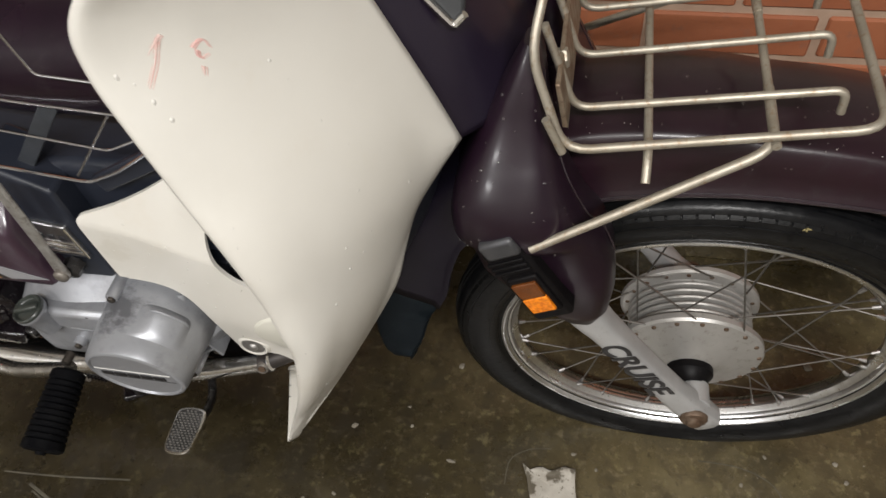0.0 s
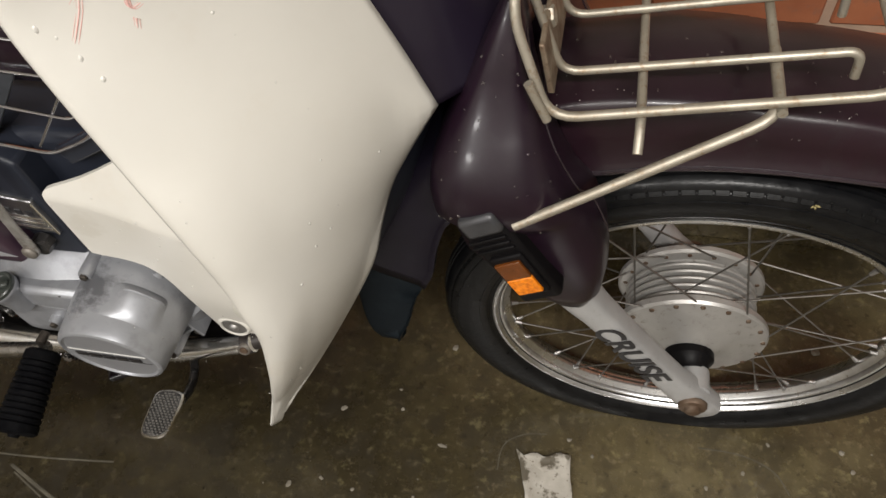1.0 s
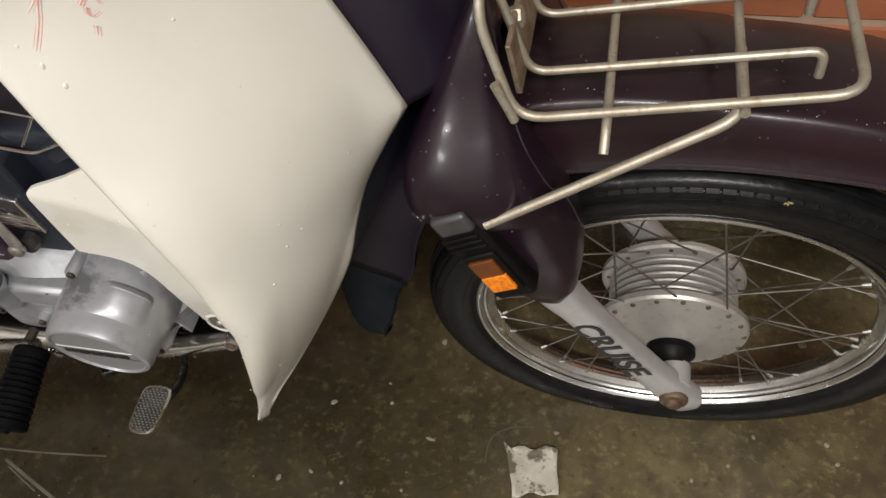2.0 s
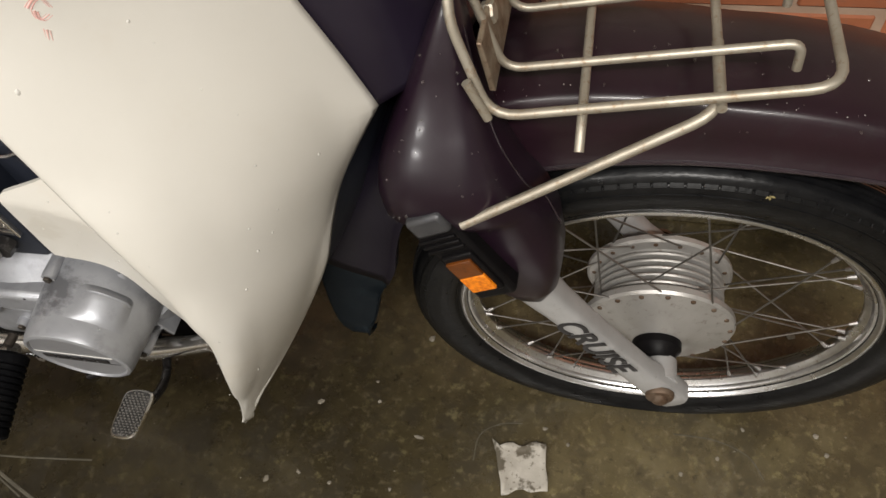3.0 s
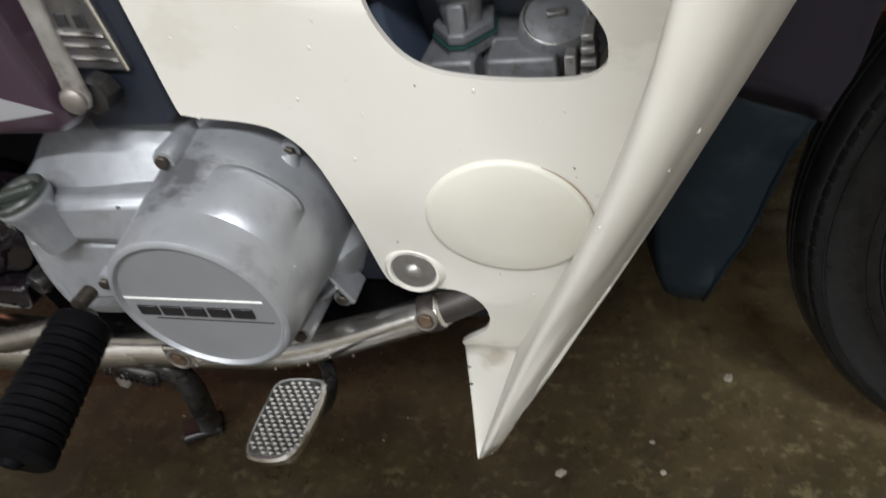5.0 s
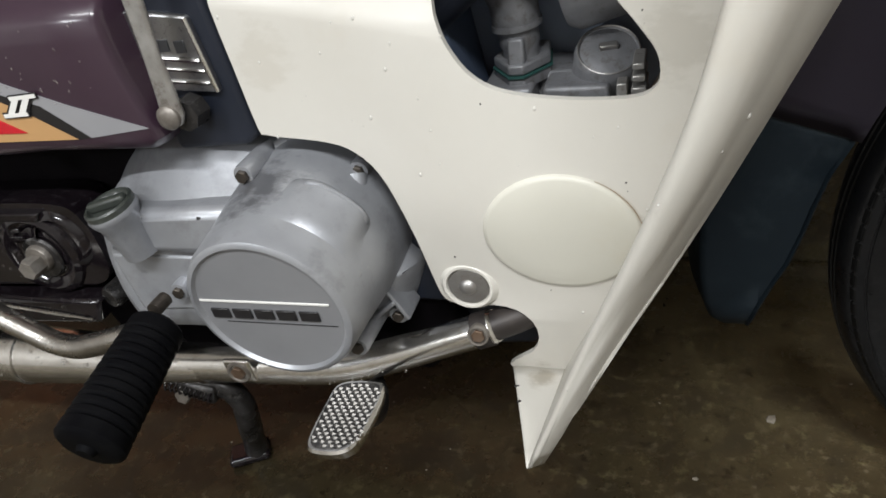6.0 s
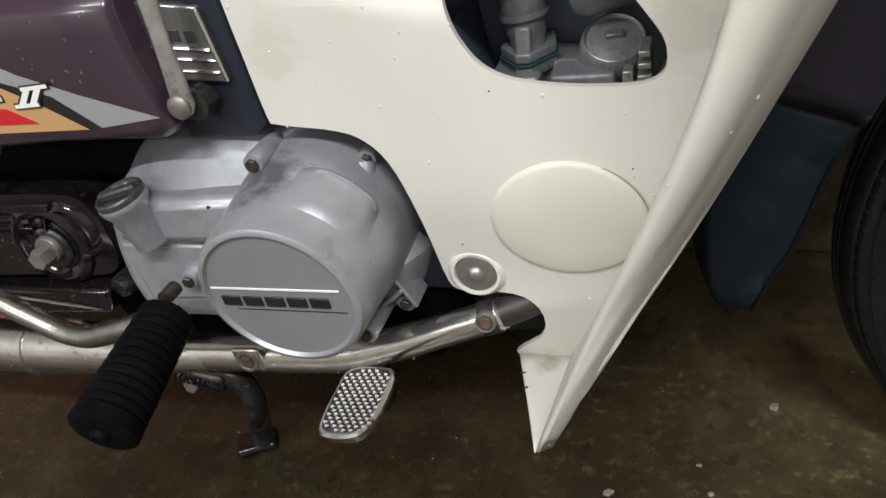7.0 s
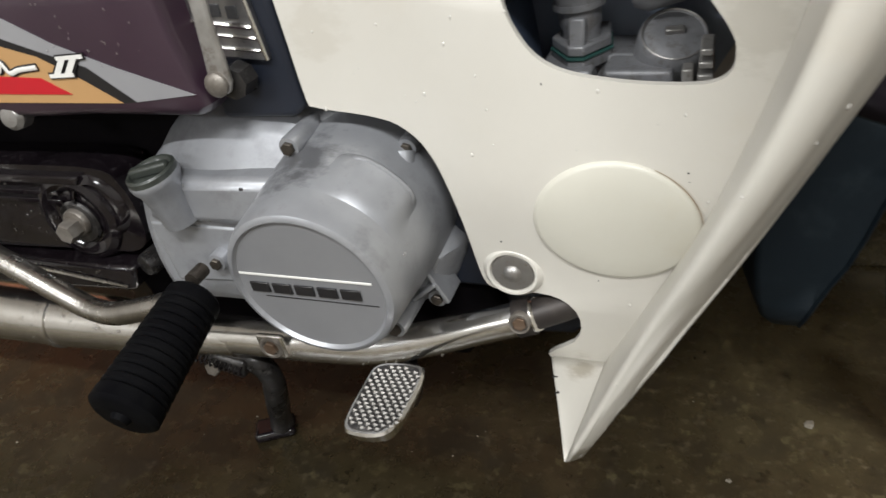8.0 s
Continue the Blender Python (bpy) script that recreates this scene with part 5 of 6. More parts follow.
# side cover with its stripes
bm = B()
rows = []
for z, y, xr in [(0.412, -0.06, -0.80), (0.414, -0.112, -0.795), (0.418, -0.1195, -0.790), (0.424, -0.122, -0.785), (0.436, -0.122, -0.787), (0.476, -0.122, -0.796), (0.500, -0.122, -0.7975), (0.513, -0.1215, -0.798), (0.518, -0.119, -0.7985), (0.524, -0.113, -0.799), (0.545, -0.090, -0.806), (0.565, -0.060, -0.812)]:
    zs = z if z > 0.43 else z + 0.008 * 0
    rows.append([Vector((-1.35, y, zs - (0.006 if z < 0.43 else 0))), Vector((-0.95, y, zs - (0.003 if z < 0.43 else 0)))] + [Vector((x, y, zs)) for x in (-0.90, -0.85, xr - 0.006)] + [Vector((xr - 0.002, y + 0.003, zs)), Vector((xr, y + 0.010, zs)), Vector((xr, min(y + 0.05, -0.02), zs))])
sheet(bm, rows)
sidecover = part("side_cover", bm, M_PURPLE_MATT, bike, "dark purple side cover with stripes", 40)


def decal(name, pts, mat, y, label=""):
    bm = slab(B(), pts, y + 0.0006, y)
    ob = part(name, bm, mat, sidecover, label, 0)
    return ob


decal("stripe", [(-1.05, 0.500), (-0.975, 0.500), (-0.941, 0.493), (-0.904, 0.474), (-0.853, 0.455), (-0.789, 0.4345), (-0.844, 0.4285), (-0.879, 0.4555), (-0.922, 0.469), (-0.951, 0.4785), (-1.05, 0.488)], M_DECAL_SILVER, -0.1229, "silver stripe")
decal("stripe", [(-1.05, 0.488), (-0.951, 0.4785), (-0.922, 0.469), (-0.879, 0.4555), (-0.844, 0.4285), (-0.857, 0.4275), (-0.893, 0.449), (-0.923, 0.464), (-0.955, 0.4725), (-1.05, 0.482)], M_DECAL_BLACK, -0.1227, "black line")
decal("stripe", [(-1.05, 0.482), (-0.955, 0.4725), (-0.923, 0.464), (-0.893, 0.449), (-0.857, 0.4275), (-1.05, 0.4265)], M_DECAL_TAN, -0.1228, "tan stripe")
decal("stripe", [(-1.05, 0.455), (-0.969, 0.449), (-0.928, 0.4475), (-0.903, 0.4345), (-1.05, 0.4345)], M_DECAL_RED, -0.1236, "red stripe")


def bar2(a, b, w):
    """The outline of a straight bar between two points."""
    a, b = Vector(a), Vector(b)
    t = (b - a).normalized() * w / 2
    n = Vector((-t.y, t.x))
    return [tuple(a + n), tuple(b + n), tuple(b - n), tuple(a - n)]


for w, mat, y in ((0.0085, M_DECAL_BLACK, -0.1240), (0.0048, M_DECAL_WHITE, -0.1247)):
    e = 0.0 if mat is M_DECAL_WHITE else 0.0012
    for nm, a, b in (("numeral_stroke", (-0.909, 0.4500), (-0.897, 0.4630)), ("numeral_stroke", (-0.898, 0.4505), (-0.886, 0.4635))):
        decal(nm, bar2(a, b, w), mat, y)
    decal("numeral_serif", bar2((-0.916 - e, 0.4495), (-0.892 + e, 0.4505), w * 0.62), mat, y - 0.0002)
    decal("numeral_serif", bar2((-0.903 - e, 0.4630), (-0.877 + e, 0.4645), w * 0.62), mat, y - 0.0002)
for mat, rr, yy in ((M_DECAL_BLACK, 0.0032, -0.1236), (M_DECAL_WHITE, 0.0019, -0.1246)):
    bm = tube(B(), [(x, yy, z) for x, z in flat_curve([(-0.990, 0.452), (-0.984, 0.461), (-0.978, 0.454), (-0.972, 0.460), (-0.967, 0.453), (-0.961, 0.460), (-0.956, 0.452), (-0.945, 0.4545), (-0.926, 0.4565)], 5, False)], rr, 8)
    bmesh.ops.scale(bm, vec=(1, 0.3, 1), space=Matrix.Translation((0, -yy, 0)), verts=bm.verts)
    part("script_stroke", bm, mat, sidecover)

# dark frame cover, spine and basket
frame_body = bevelled(part("frame_cover", slab(B(), [(-0.812, 0.60), (-0.800, 0.40), (-0.735, 0.402), (-0.7255, 0.411), (-0.735, 0.520), (-0.737, 0.560)], -0.02, -0.0885), M_NAVY, bike, "navy-black plastic frame cover"), 0.005, 3)
bevelled(part("inner_liner", slab(B(), [(-0.735, 0.425), (-0.58, 0.425), (-0.572, 0.34), (-0.545, 0.262), (-0.60, 0.240), (-0.735, 0.240)], -0.040, -0.064), M_NAVY, frame_body), 0.004, 2)
bevelled(part("lower_liner", slab(B(), [(-0.64, 0.262), (-0.515, 0.262), (-0.515, 0.205), (-0.545, 0.175), (-0.64, 0.165)], -0.02, -0.036), M_NAVY, frame_body), 0.004, 2)
# Slab added behind the head to hide the far panel, in the haze tone
bevelled(part("added_backing", slab(B(), [(-0.61, 0.62), (-0.61, 0.34), (-0.47, 0.34), (-0.415, 0.44), (-0.39, 0.54), (-0.42, 0.62)], 0.050, 0.040), M_HAZE_PALE, frame_body), 0.004, 2)
bevelled(part("engine_hanger", slab(B(), [(-0.735, 0.55), (-0.735, 0.405), (-0.66, 0.405), (-0.60, 0.30), (-0.56, 0.30), (-0.585, 0.50), (-0.60, 0.56)], 0.03, -0.045), M_HAZE_BLUE, frame_body), 0.006, 3)
# Added navy slab: lifts the black pit above the swing arm like haze
bevelled(part("pit_haze_slab", slab(B(), [(-0.86, 0.50), (-0.875, 0.385), (-1.25, 0.375), (-1.25, 0.52)], 0.02, -0.045), M_NAVY, frame_body), 0.008, 3)
part("frame_spine", tube(B(), spline([(-0.36, 0, 0.95), (-0.42, 0, 0.84), (-0.52, 0, 0.735), (-0.66, 0, 0.695), (-0.85, 0, 0.705), (-1.25, 0, 0.77)], 6), 0.070, 28), M_PURPLE, bike, "dark purple frame spine")
bevelled(part("spine_skirt", slab(B(), [(-0.42, 0.80), (-0.52, 0.66), (-0.60, 0.58), (-0.80, 0.57), (-1.2, 0.60), (-1.2, 0.48), (-0.60, 0.45), (-0.40, 0.60)], 0.055, -0.055), M_NAVY, bike, "navy-black plastic spine skirt"), 0.012, 3)
basket = part("basket", tube(B(), rounded([(-0.95, -0.085, 0.616), (-0.778, -0.085, 0.593), (-0.683, -0.085, 0.580), (-0.640, -0.085, 0.600), (-0.575, -0.085, 0.645)], 0.012), 0.0018, 8), M_WIRE, bike, "chrome wire basket between shield and seat")
for pts in ([(-0.95, -0.085, 0.680), (-0.746, -0.085, 0.649), (-0.635, -0.085, 0.632), (-0.575, -0.085, 0.660)], [(-0.95, -0.085, 0.713), (-0.709, -0.085, 0.690), (-0.560, -0.085, 0.678)], [(-0.680, -0.085, 0.79), (-0.666, -0.085, 0.725), (-0.540, -0.085, 0.714)]):
    part("basket_wire", tube(B(), rounded(pts, 0.008), 0.0014, 8), M_WIRE, basket)
part("basket_wire", tube(B(), [(-0.615, -0.083, 0.678), (-0.692, -0.083, 0.588)], 0.0014, 8), M_WIRE, basket)
bevelled(part("basket_bracket", slab(B(), [(-0.690, 0.574), (-0.588, 0.632), (-0.584, 0.606), (-0.680, 0.552)], -0.066, -0.074), M_NAVY, basket), 0.002)
bevelled(part("strap", slab(B(), [(-0.685, 0.692), (-0.664, 0.690), (-0.765, 0.572), (-0.788, 0.574)], -0.060, -0.064), M_STRAP, bike, "dark grey plastic strap"), 0.001)

# chrome plate and arm in front of the side cover
PT = [(-0.820, 0.5145), (-0.749, 0.5035), (-0.7415, 0.4475), (-0.812, 0.4525)]
plate = bevelled(part("trim_plate", slab(B(), PT, -0.080, -0.0935), M_PLATE, bike, "brushed chrome trim plate"), 0.002)
for t0, wide in ((0.56, 0.0022), (0.70, 0.0017), (0.86, 0.0017)):
    a, b = (Vector((p[0], 0, p[1])).lerp(Vector((q[0], 0, q[1])), t0) for p, q in ((PT[0], PT[3]), (PT[1], PT[2])))
    part("plate_rib", tube(B(), [(a.x + 0.004, -0.0935, a.z), (b.x - 0.003, -0.0935, b.z)], wide, 8), M_CHROME, plate, "bright raised rib")
part("plate_edge_bead", tube(B(), [(PT[1][0] - 0.001, -0.0935, PT[1][1] - 0.001), (PT[2][0] - 0.001, -0.0935, PT[2][1] + 0.001)], 0.0015, 8), M_CHROME, plate)
for k in range(4):
    a, b = (Vector((p[0], 0, p[1])).lerp(Vector((q[0], 0, q[1])), 0.40) for p, q in ((PT[0], PT[3]), (PT[1], PT[2])))
    p = a.lerp(b, 0.22 + 0.19 * k)
    bevelled(part("plate_mark", box(B(), (p.x, -0.0936, p.z), (0.0085, 0.002, 0.009)), M_CLIP, plate), 0.0005)
ARM = [(-0.7795, 0.440), (-0.7775, 0.457), (-0.7755, 0.4865), (-0.775, 0.517), (-0.774, 0.60), (-0.760, 0.60), (-0.7605, 0.517), (-0.763, 0.4865), (-0.7615, 0.457), (-0.7610, 0.441), (-0.764, 0.4335), (-0.7705, 0.4315), (-0.777, 0.434)]
arm = bevelled(part("bracket_arm", slab(B(), ARM, -0.112, -0.118), M_ARMSTEEL, bike, "worn steel bracket arm"), 0.002)
part("arm_bush", lathe(B(), [(0, 0), (0.0125, 0), (0.013, 0.003), (0.0120, 0.016), (0, 0.018)], (-0.766, -0.094, 0.437), (0, -1, 0), 8), M_GREASY, arm)
part("arm_bolt", lathe(B(), [(0.0092, 0), (0.0092, 0.003), (0.0080, 0.0045), (0.0050, 0.006), (0, 0.0063)], (-0.7715, -0.1175, 0.4405), (0, -1, 0), 20), M_GREYNUT, arm, "dirty domed bolt head")

# front cover of the steering head, following the shield's edge
bm = B()
rows = []
for p in edge[:31]:
    rows.append([Vector((p.x - 0.004 + 0.062 * (1 - u * u), (p.y + 0.002) * -u, p.z - 0.004)) for u in (-1, -0.93, -0.8, -0.6, -0.3, 0, 0.3, 0.6, 0.8, 0.93, 1)])
sheet(bm, rows)
front_cover = solid(part("front_cover", bm, M_HEAD, bike, "dark blue-purple steering head cover", 60), 0.003)
bm = B()
rows = []
for p in edge[30:58]:
    rows.append([Vector((p.x - 0.012 + 0.03 * (1 - u * u), (p.y + 0.012) * -u, p.z)) for u in (-1, -0.8, -0.4, 0, 0.4, 0.8, 1)])
sheet(bm, rows)
solid(part("inner_cowl", bm, M_NAVY, bike, "navy-black inner cowl", 60), 0.003)
bm = slab(B(), [(-0.300, 0.86), (-0.290, 0.829), (-0.270, 0.806), (-0.262, 0.815), (-0.258, 0.86)], -0.083, -0.094)
badge = bevelled(part("head_badge", bm, M_GREYPL, bike, "grey plastic badge with chrome edge"), 0.003)
part("badge_edge", tube(B(), rounded([(-0.302, -0.0945, 0.86), (-0.291, -0.0945, 0.829), (-0.270, -0.0945, 0.805), (-0.261, -0.0945, 0.815)], 0.004), 0.003, 8), M_CHROME, badge)

# front rack


def rack_z(x):
    return 0.7468 + 0.197 * (x - 0.02)


bm = B()
fr = [(-0.183, -0.115), (0.042, -0.115), (0.042, 0.115), (-0.183, 0.115)]
tube(bm, rounded([(-0.200, -0.050, 0.86), (-0.213, -0.100, 0.787)] + [(x, y, rack_z(x)) for x, y in fr] + [(-0.213, 0.100, 0.787), (-0.200, 0.050, 0.86)], 0.022), 0.0037, 16)
rack = part("front_rack", bm, M_NICKEL, bike, "tarnished metal wire rack over the front wheel")
for y in (-0.070, 0.0, 0.070):
    part("rack_rod", tube(B(), rounded([(-0.206, y * 0.95, 0.79), (-0.178, y, rack_z(-0.172) + 0.004), (0.022, y, rack_z(0.022)), (0.024, y, rack_z(0.022) - 0.022)], 0.015), 0.0034, 16), M_NICKEL, rack)
for x in (-0.118, -0.028):
    ends = [(x, -0.135, rack_z(x) - 0.022), (x, -0.118, rack_z(x) - 0.008), (x, 0.118, rack_z(x) - 0.008), (x, 0.135, rack_z(x) - 0.022)]
    if x > -0.05:
        ends = ends[1:3]
    part("rack_rod", tube(B(), rounded(ends, 0.01), 0.0036, 16), M_NICKEL, rack)
for sg in (1, -1):
    part("rack_strut", tube(B(), rounded([(-0.028, -0.05 * sg, rack_z(-0.028) - 0.008), (-0.028, -0.118 * sg, rack_z(-0.028) - 0.010), (-0.204, -0.152 * sg, 0.623)], 0.02), 0.0042, 16), M_NICKEL, rack)

bevelled(part("rack_bracket", slab(B(), [(-0.194, 0.757), (-0.190, 0.757), (-0.181, 0.714), (-0.186, 0.714)], -0.096, 0.096), M_RACKPLATE, rack, "rusty flat rack bracket"), 0.001)
for sg in (1, -1):
    part("rack_bolt", hexnut(B(), (-0.196, -0.052 * sg, 0.748), (1, 0, 0.25), 0.0085, 0.010), M_NICKEL, rack)
    part("rack_sleeve", tube(B(), [(-0.1985, -0.1170 * sg, 0.7405), (-0.1840, -0.1185 * sg, 0.7085)], 0.0036, 12), M_NICKEL, rack)

# water drops that cling to the bike


def drops(bm, rnd_, n, where, out, rmin, rmax):
    """Flattened beads at random places that where() gives, facing out."""
    q = Vector(out).to_track_quat("Z", "Y").to_matrix().to_4x4()
    for _ in range(n):
        p = where(rnd_)
        r = rnd_.uniform(rmin, rmax)
        m = Matrix.Translation(p) @ q @ Matrix.Diagonal((r, r * rnd_.uniform(0.9, 1.5), r * 0.55, 1))
        bmesh.ops.create_icosphere(bm, subdivisions=2, radius=1.0, matrix=m)


def in_outline(x, z, pts):
    inside = False
    for (x0, z0), (x1, z1) in zip(pts, pts[1:] + pts[:1]):
        if (z0 > z) != (z1 > z) and x < x0 + (z - z0) * (x1 - x0) / (z1 - z0):
            inside = not inside
    return inside


def on_panel(r):
    while True:
        x, z = r.uniform(-0.73, -0.43), r.uniform(0.20, 0.53)
        if in_outline(x, z, PANEL) and not in_outline(x, z, HOLE):
            return Vector((x, panel_y(x, z) - 0.0017, z))


def on_lip(r):
    return lip[r.randrange(30, len(lip))] + Vector((r.uniform(0, 0.008), -0.002, r.uniform(-0.006, 0.006)))


def on_shield(r):
    return on_face(r.uniform(8, 60), r.uniform(0.05, 0.6), 0.0014)


rnd = random.Random(11)
bm = B()
drops(bm, rnd, 40, on_panel, (0, -1, 0), 0.0005, 0.0013)
drops(bm, rnd, 8, on_lip, (0.4, -1, 0), 0.0004, 0.0008)
drops(bm, rnd, 16, on_shield, (0.8, -0.6, 0.1), 0.0005, 0.0014)
part("water_on_shield", bm, M_BEAD, bike, "clear water drops", 60)["kind"] = "stuff"
bm = B()
drops(bm, rnd, 7, on_panel, (0, -1, 0), 0.0003, 0.0007)
for p in ((-0.771, -0.1286, 0.3610), (-0.5485, -0.100, 0.1835), (-0.5425, -0.118, 0.1845)):
    drops(bm, rnd, 2, lambda r: Vector(p) + Vector((r.uniform(-0.0015, 0.0015), 0, r.uniform(-0.0010, 0.0010))), (0, -1, 0), 0.0010, 0.0018)
part("dirt_specks", bm, M_GREASY, bike, "small dark dirt specks", 60)["kind"] = "stuff"
bm = B()
drops(bm, rnd, 18, lambda r: Vector((r.uniform(-0.86, -0.76), -0.1285, r.uniform(0.33, 0.362))), (0, -1, 0), 0.0008, 0.0019)
drops(bm, rnd, 30, lambda r: DISC + Vector((0.0680 * math.sin(radians(d)), 0.030, 0.0680 * math.cos(radians(d)))) + Vector((0, r.uniform(-0.012, 0.012), 0)) if (d := r.uniform(-40, 80)) else None, (0.2, -0.4, 0.9), 0.0009, 0.0022)
drops(bm, rnd, 26, lambda r: Vector((r.uniform(-0.93, -0.80), -0.1232, r.uniform(0.45, 0.53))), (0, -1, 0), 0.0006, 0.0014)
# Beads added on the swing arm and its plate to give glints
drops(bm, rnd, 44, lambda r: Vector((r.uniform(-1.08, -0.935), -0.1003, r.uniform(0.275, 0.350))), (0, -1, 0), 0.0006, 0.0017)
drops(bm, rnd, 26, lambda r: Vector((r.uniform(-1.08, -0.945), -0.1153, r.uniform(0.232, 0.256))), (0, -1, 0), 0.0006, 0.0017)


def on_silencer(r):
    x, a = r.uniform(-1.30, -0.90), radians(r.uniform(-20, 75))
    rad = 0.0202 + 0.0100 * min(1.0, (-0.875 - x) / 0.20) + 0.0008
    return Vector((x, -0.102 - rad * math.cos(a), 0.175 + rad * math.sin(a)))


def on_pipe(r):
    x, a = r.uniform(-0.80, -0.62), radians(r.uniform(-10, 70))
    rad = 0.0140 + 0.0048 * min(1.0, max(0.0, (-0.60 - x) / 0.17))
    return Vector((x, -0.100 - rad * math.cos(a), 0.187 + 0.0012 * (x + 0.76) + 0.030 * max(0.0, (x + 0.70) / 0.1) + rad * math.sin(a)))


drops(bm, rnd, 70, on_silencer, (0, -0.8, 0.6), 0.0007, 0.0020)
drops(bm, rnd, 22, on_pipe, (0, -0.8, 0.6), 0.0006, 0.0014)
part("water_on_engine", bm, M_WATER, bike, "clear water drops", 60)["kind"] = "stuff"


def on_guard(r):
    row = guard_row(r.uniform(-35, 55))
    k = r.choice((5, 6, 8, 8, 9, 9, 10, 10, 10, 11, 12))
    f = r.random()
    p = row[k].lerp(row[k + 1], f)
    return p + (p - AXLE).normalized() * 0.0018 * (1 if k > 6 else 0) + Vector((0, -0.0018 if k < 8 else 0, 0))


def on_ridge(r):
    row = guard_row(r.uniform(-30, 50))
    return row[8].lerp(row[9], r.uniform(-0.3, 0.5)) + Vector((0, -0.0005, 0.0018))


def on_fork_cover(r):
    i, k = r.randrange(1, 9), r.randrange(3, 15)
    return cover_rows[i][k].lerp(cover_rows[i + 1][k], r.random()) + Vector((0, -0.0004, 0.0003))


bm = B()
drops(bm, rnd, 90, on_guard, (0, -0.3, 1), 0.0006, 0.0016)
drops(bm, rnd, 34, on_fork_cover, (-0.1, -1, 0.3), 0.0006, 0.0015)
part("water_on_paint", bm, M_WATER, bike, "clear water drops", 60)["kind"] = "stuff"

# Cream beads on purple paint: the ridge's white glints put into colour
bm = B()
drops(bm, rnd, 46, on_ridge, (0, -0.3, 1), 0.0002, 0.0005)
part("ridge_glint_beads", bm, M_BEAD, bike, "water beads coloured cream for their glints along the mudguard ridge", 60)["kind"] = "stuff"

# red crayon strokes on the shield
for strokes in ([(12.0, 0.24), (12.9, 0.215), (13.75, 0.19)], [(12.25, 0.23), (13.4, 0.217), (14.5, 0.20), (16.5, 0.15)], [(13.5, 0.31), (13.0, 0.33), (13.0, 0.35), (13.75, 0.36)], [(13.75, 0.32), (14.25, 0.318), (14.5, 0.325), (14.25, 0.35)], [(15.25, 0.32), (16.0, 0.31)]):
    for dk, du, wide in ((0.0, 0.0, 0.00085), (0.12, 0.006, 0.0006), (-0.1, -0.005, 0.0004)):
        path = spline([on_face(k + dk, u + du, 0.0014) for k, u in strokes], 5)
        fade = [wide * (1 - 0.6 * n / (len(path) - 1)) for n in range(len(path))]
        part("crayon_mark", tube(B(), path, fade, 6), M_PINK, bike, "faint red crayon mark")
bm = B()
for k, u, r in ((15.25, 0.085, 0.0017), (17.5, 0.14, 0.0016), (19.0, 0.155, 0.0017), (31.75, 0.765, 0.0013), (48.0, 0.085, 0.0012), (16.0, 0.12, 0.0012)):
    drops(bm, rnd, 1, lambda _: on_face(k, u, 0.0012), (0.8, -0.6, 0.1), r, r * 1.05)
part("large_water_drops", bm, M_BEAD, bike, "clear water drops on the cream shield", 60)["kind"] = "stuff"

# litter and marks on the floor
rnd = random.Random(7)
paper = thing("paper_scrap", "torn soiled white paper scrap on the wet floor", "litter", at=(-0.165, -0.13, 0))
bm = B()
OUT = [(-0.208, -0.094), (-0.195, -0.103), (-0.186, -0.098), (-0.176, -0.0965), (-0.166, -0.1005), (-0.157, -0.099), (-0.149, -0.092), (-0.141, -0.090), (-0.133, -0.0935), (-0.126, -0.092), (-0.1255, -0.110), (-0.124, -0.127), (-0.1195, -0.146), (-0.118, -0.162), (-0.129, -0.1635), (-0.142, -0.168), (-0.153, -0.1645), (-0.163, -0.166), (-0.174, -0.175), (-0.184, -0.178), (-0.187, -0.158), (-0.194, -0.137), (-0.199, -0.116)]
ctr = Vector((sum(x for x, y in OUT) / len(OUT), sum(y for x, y in OUT) / len(OUT), 0.003))
rings = []
for q in (1.0, 0.8, 0.55, 0.3):
    rings.append([bm.verts.new((ctr.x + (x - ctr.x) * q, ctr.y + (y - ctr.y) * q, 0.0040 + 0.004 * noise.noise(Vector((x * 60 * q, y * 60 * q, 1))) + (0.0025 if q > 0.9 else 0))) for x, y in OUT])
mid = bm.verts.new(ctr)
for a, b in zip(rings, rings[1:]):
    for k in range(len(a)):
        q = (k + 1) % len(a)
        bm.faces.new((a[k], a[q], b[q], b[k]))
for k in range(len(OUT)):
    bm.faces.new((rings[-1][k], rings[-1][(k + 1) % len(OUT)], mid))
solid(part("sheet", bm, M_PAPER, paper, "", 60), 0.0006)


def chip(x, y, r, stretch, turn):
    """A small flat crumb of dirt or paint."""
    bm = B()
    m = Matrix.Translation((x, y, r * 0.25)) @ Matrix.Rotation(turn, 4, "Z") @ Matrix.Diagonal((r * stretch, r, r * 0.35, 1))
    bmesh.ops.create_icosphere(bm, subdivisions=1, radius=1.0, matrix=m)
    for v in bm.verts:
        v.co += Vector((rnd.uniform(-1, 1), rnd.uniform(-1, 1), 0)) * r * 0.25
    return tagged(part("floor_chip", bm, M_GRIT, None, "", 0), "small pale chip of debris on the wet floor", "litter", "floor debris")


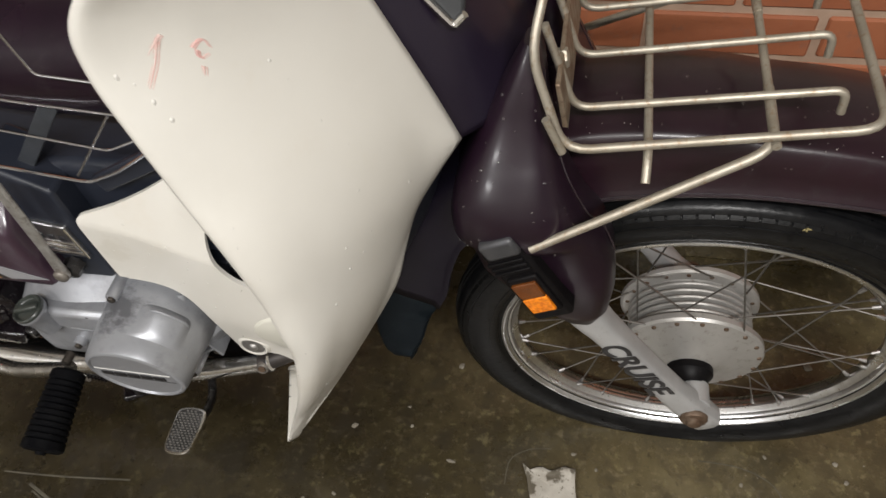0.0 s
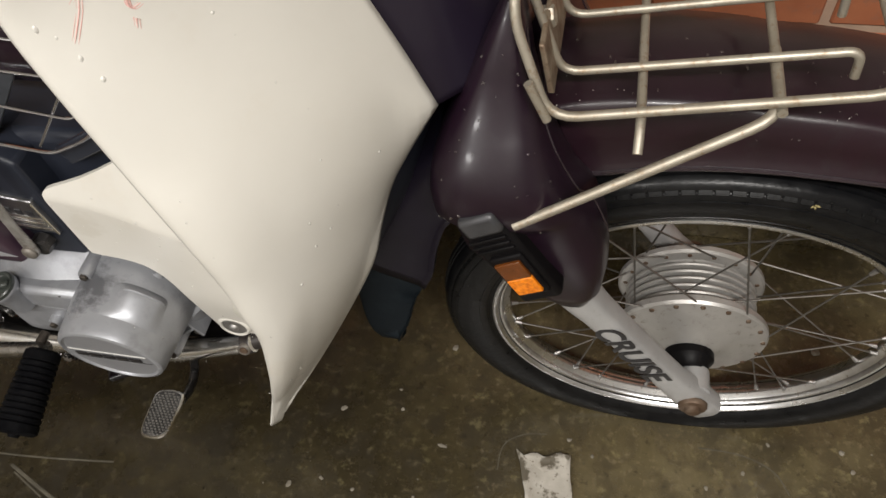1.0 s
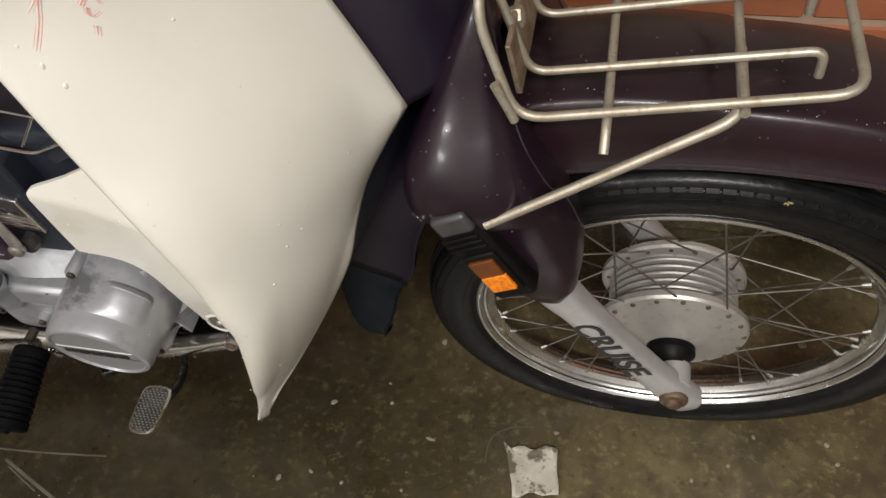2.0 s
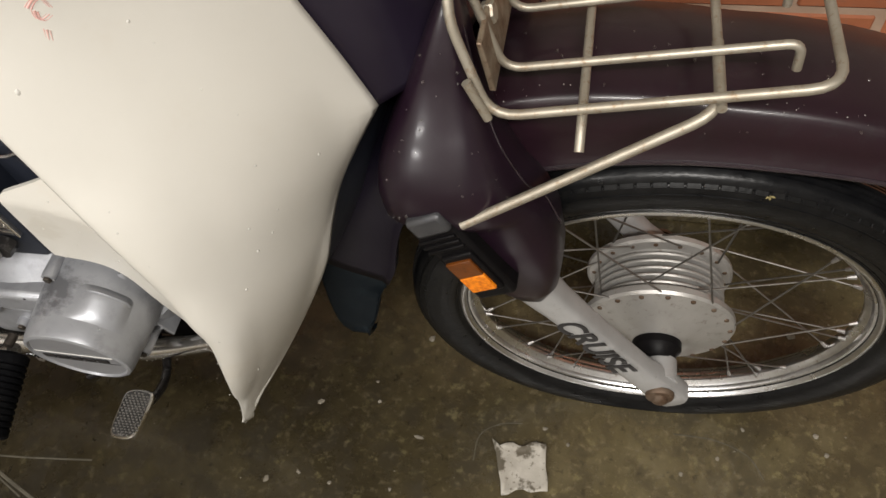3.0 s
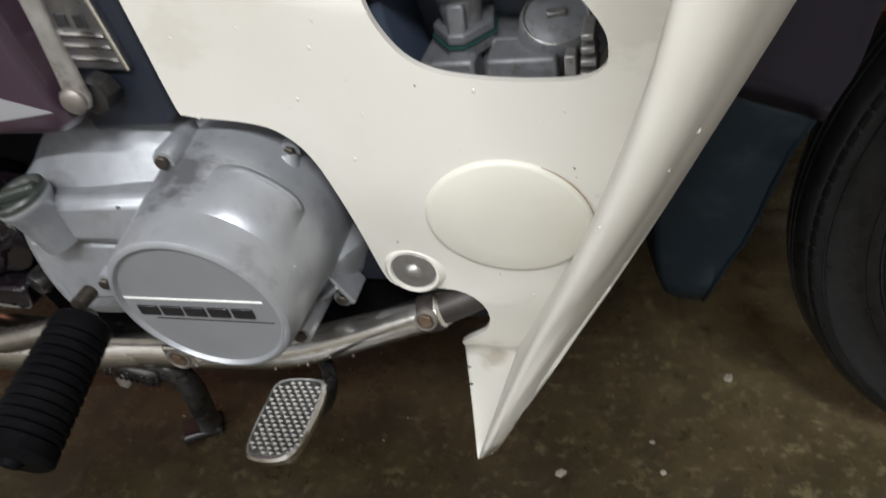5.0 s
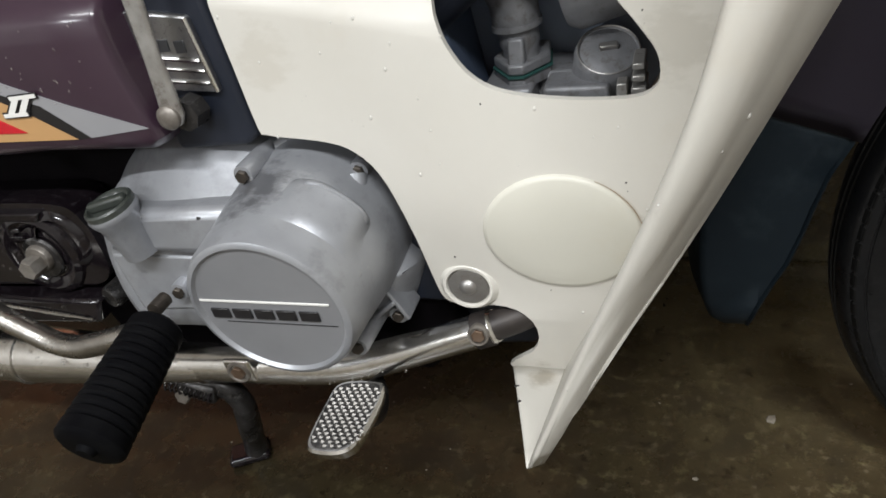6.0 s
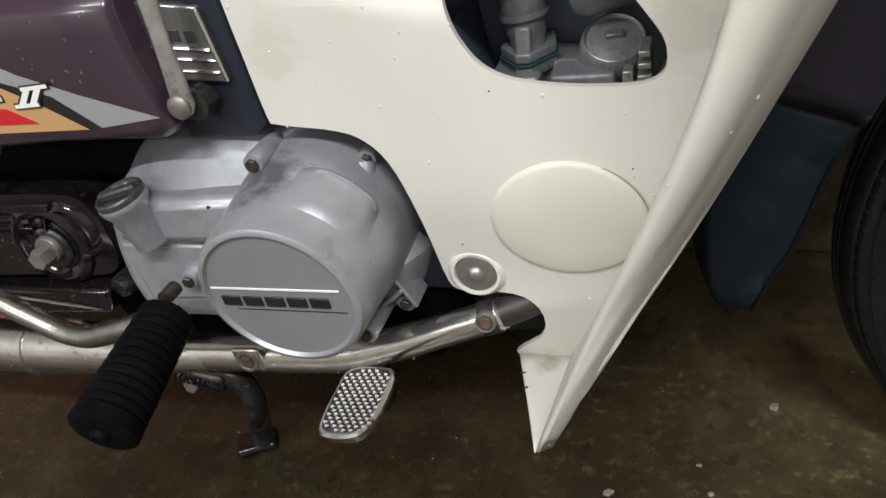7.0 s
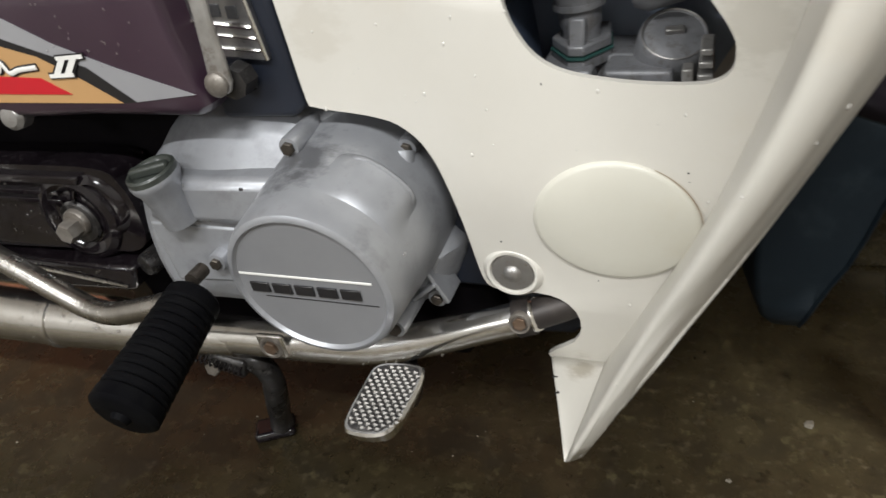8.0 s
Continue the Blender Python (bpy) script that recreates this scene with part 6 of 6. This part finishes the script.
for x, y, r, st in [(-0.541, -0.202, 0.004, 1.6), (-0.489, -0.069, 0.0045, 1.5), (-0.321, -0.106, 0.003, 3.0), (-0.330, 0.065, 0.0055, 1.2), (-0.442, -0.194, 0.003, 1.3), (-0.394, -0.056, 0.003, 1.2), (-0.494, -0.185, 0.0035, 1.4), (-0.349, -0.191, 0.003, 1.2), (-0.130, -0.066, 0.003, 1.5), (-0.094, -0.087, 0.003, 1.2), (0.070, -0.108, 0.003, 1.3), (0.122, -0.078, 0.003, 1.4), (0.263, -0.024, 0.004, 1.3), (0.275, -0.052, 0.0035, 1.3), (0.160, -0.028, 0.003, 1.3), (0.242, 0.141, 0.007, 1.2), (-0.405, -0.023, 0.003, 1.2)]:
    chip(x, y, r, st, rnd.uniform(0, 3))
bm = B()
for _ in range(90):
    x, y, r = rnd.uniform(-1.2, 0.6), rnd.uniform(-0.45, 0.32), rnd.uniform(0.0005, 0.0014)
    bmesh.ops.create_icosphere(bm, subdivisions=1, radius=1.0, matrix=Matrix.Translation((x, y, r * 0.3)) @ Matrix.Diagonal((r * rnd.uniform(1, 2), r, r * 0.5, 1)))
tagged(part("floor_grit", bm, M_GRIT), "fine pale grit scattered on the wet floor", "grit", kind="stuff")
for nm, pts, w in (("floor_scratch", [(-1.05, -0.232), (-0.95, -0.226), (-0.83, -0.214)], 0.0016), ("floor_scratch", [(-0.995, -0.245), (-0.94, -0.268), (-0.88, -0.292)], 0.003), ("floor_scratch", [(-0.985, -0.255), (-0.92, -0.285)], 0.0015), ("floor_scratch", [(0.06, -0.048), (0.12, -0.05), (0.165, -0.068), (0.185, -0.10)], 0.0010), ("floor_scratch", [(-0.165, -0.062), (-0.20, -0.068), (-0.228, -0.09), (-0.232, -0.13)], 0.0008)):
    bm = tube(B(), [(x, y, 0.0004) for x, y in flat_curve(pts, 6, False)], w, 6)
    bmesh.ops.scale(bm, vec=(1, 1, 0.25), verts=bm.verts)
    tagged(part(nm, bm, M_SCRATCH), "pale scratch line on the wet concrete floor", "scratch", "floor scratches")

# bricks of the wall, last
bm = B()
box(bm, (0, 0, 0), (0.2185, 0.03, 0.0635))
bmesh.ops.bevel(bm, geom=bm.edges[:], offset=0.003, segments=1, affect="EDGES")
brick_mesh = bpy.data.meshes.new("brick")
bm.to_mesh(brick_mesh)
bm.free()
brick_mesh.materials.append(M_BRICK)
rnd = random.Random(4)
far_verts, far_faces = [], []
shape = [tuple(v.co) for v in brick_mesh.vertices]
sides = [tuple(p.vertices) for p in brick_mesh.polygons]
for row in range(-1, 34):
    for col in range(-11, 20):
        x = 0.140 + 0.23 * (col - 4) - (0.115 if row % 2 else 0) + rnd.uniform(-0.002, 0.002)
        y, z = WALL_Y + 0.012 + rnd.uniform(-0.0015, 0.0015), 0.4035 + 0.075 * (row - 4) + rnd.uniform(-0.0015, 0.0015)
        if abs(x) > 3.35 or z > 0.74:
            continue
        if 0 <= row < 18 and -1 <= col < 13:
            ob = new("brick", brick_mesh)
            ob.location = (x, y, z)
            ob.parent = wall
        else:
            n0 = len(far_verts)
            far_verts += [(x + a, y + b, z + c) for a, b, c in shape]
            far_faces += [tuple(n0 + k for k in f) for f in sides]
data = bpy.data.meshes.new("far_bricks")
data.from_pydata(far_verts, [], far_faces)
data.materials.append(M_BRICK)
far = new("far_bricks", data)
far.parent = wall
far["kind"] = "stuff"
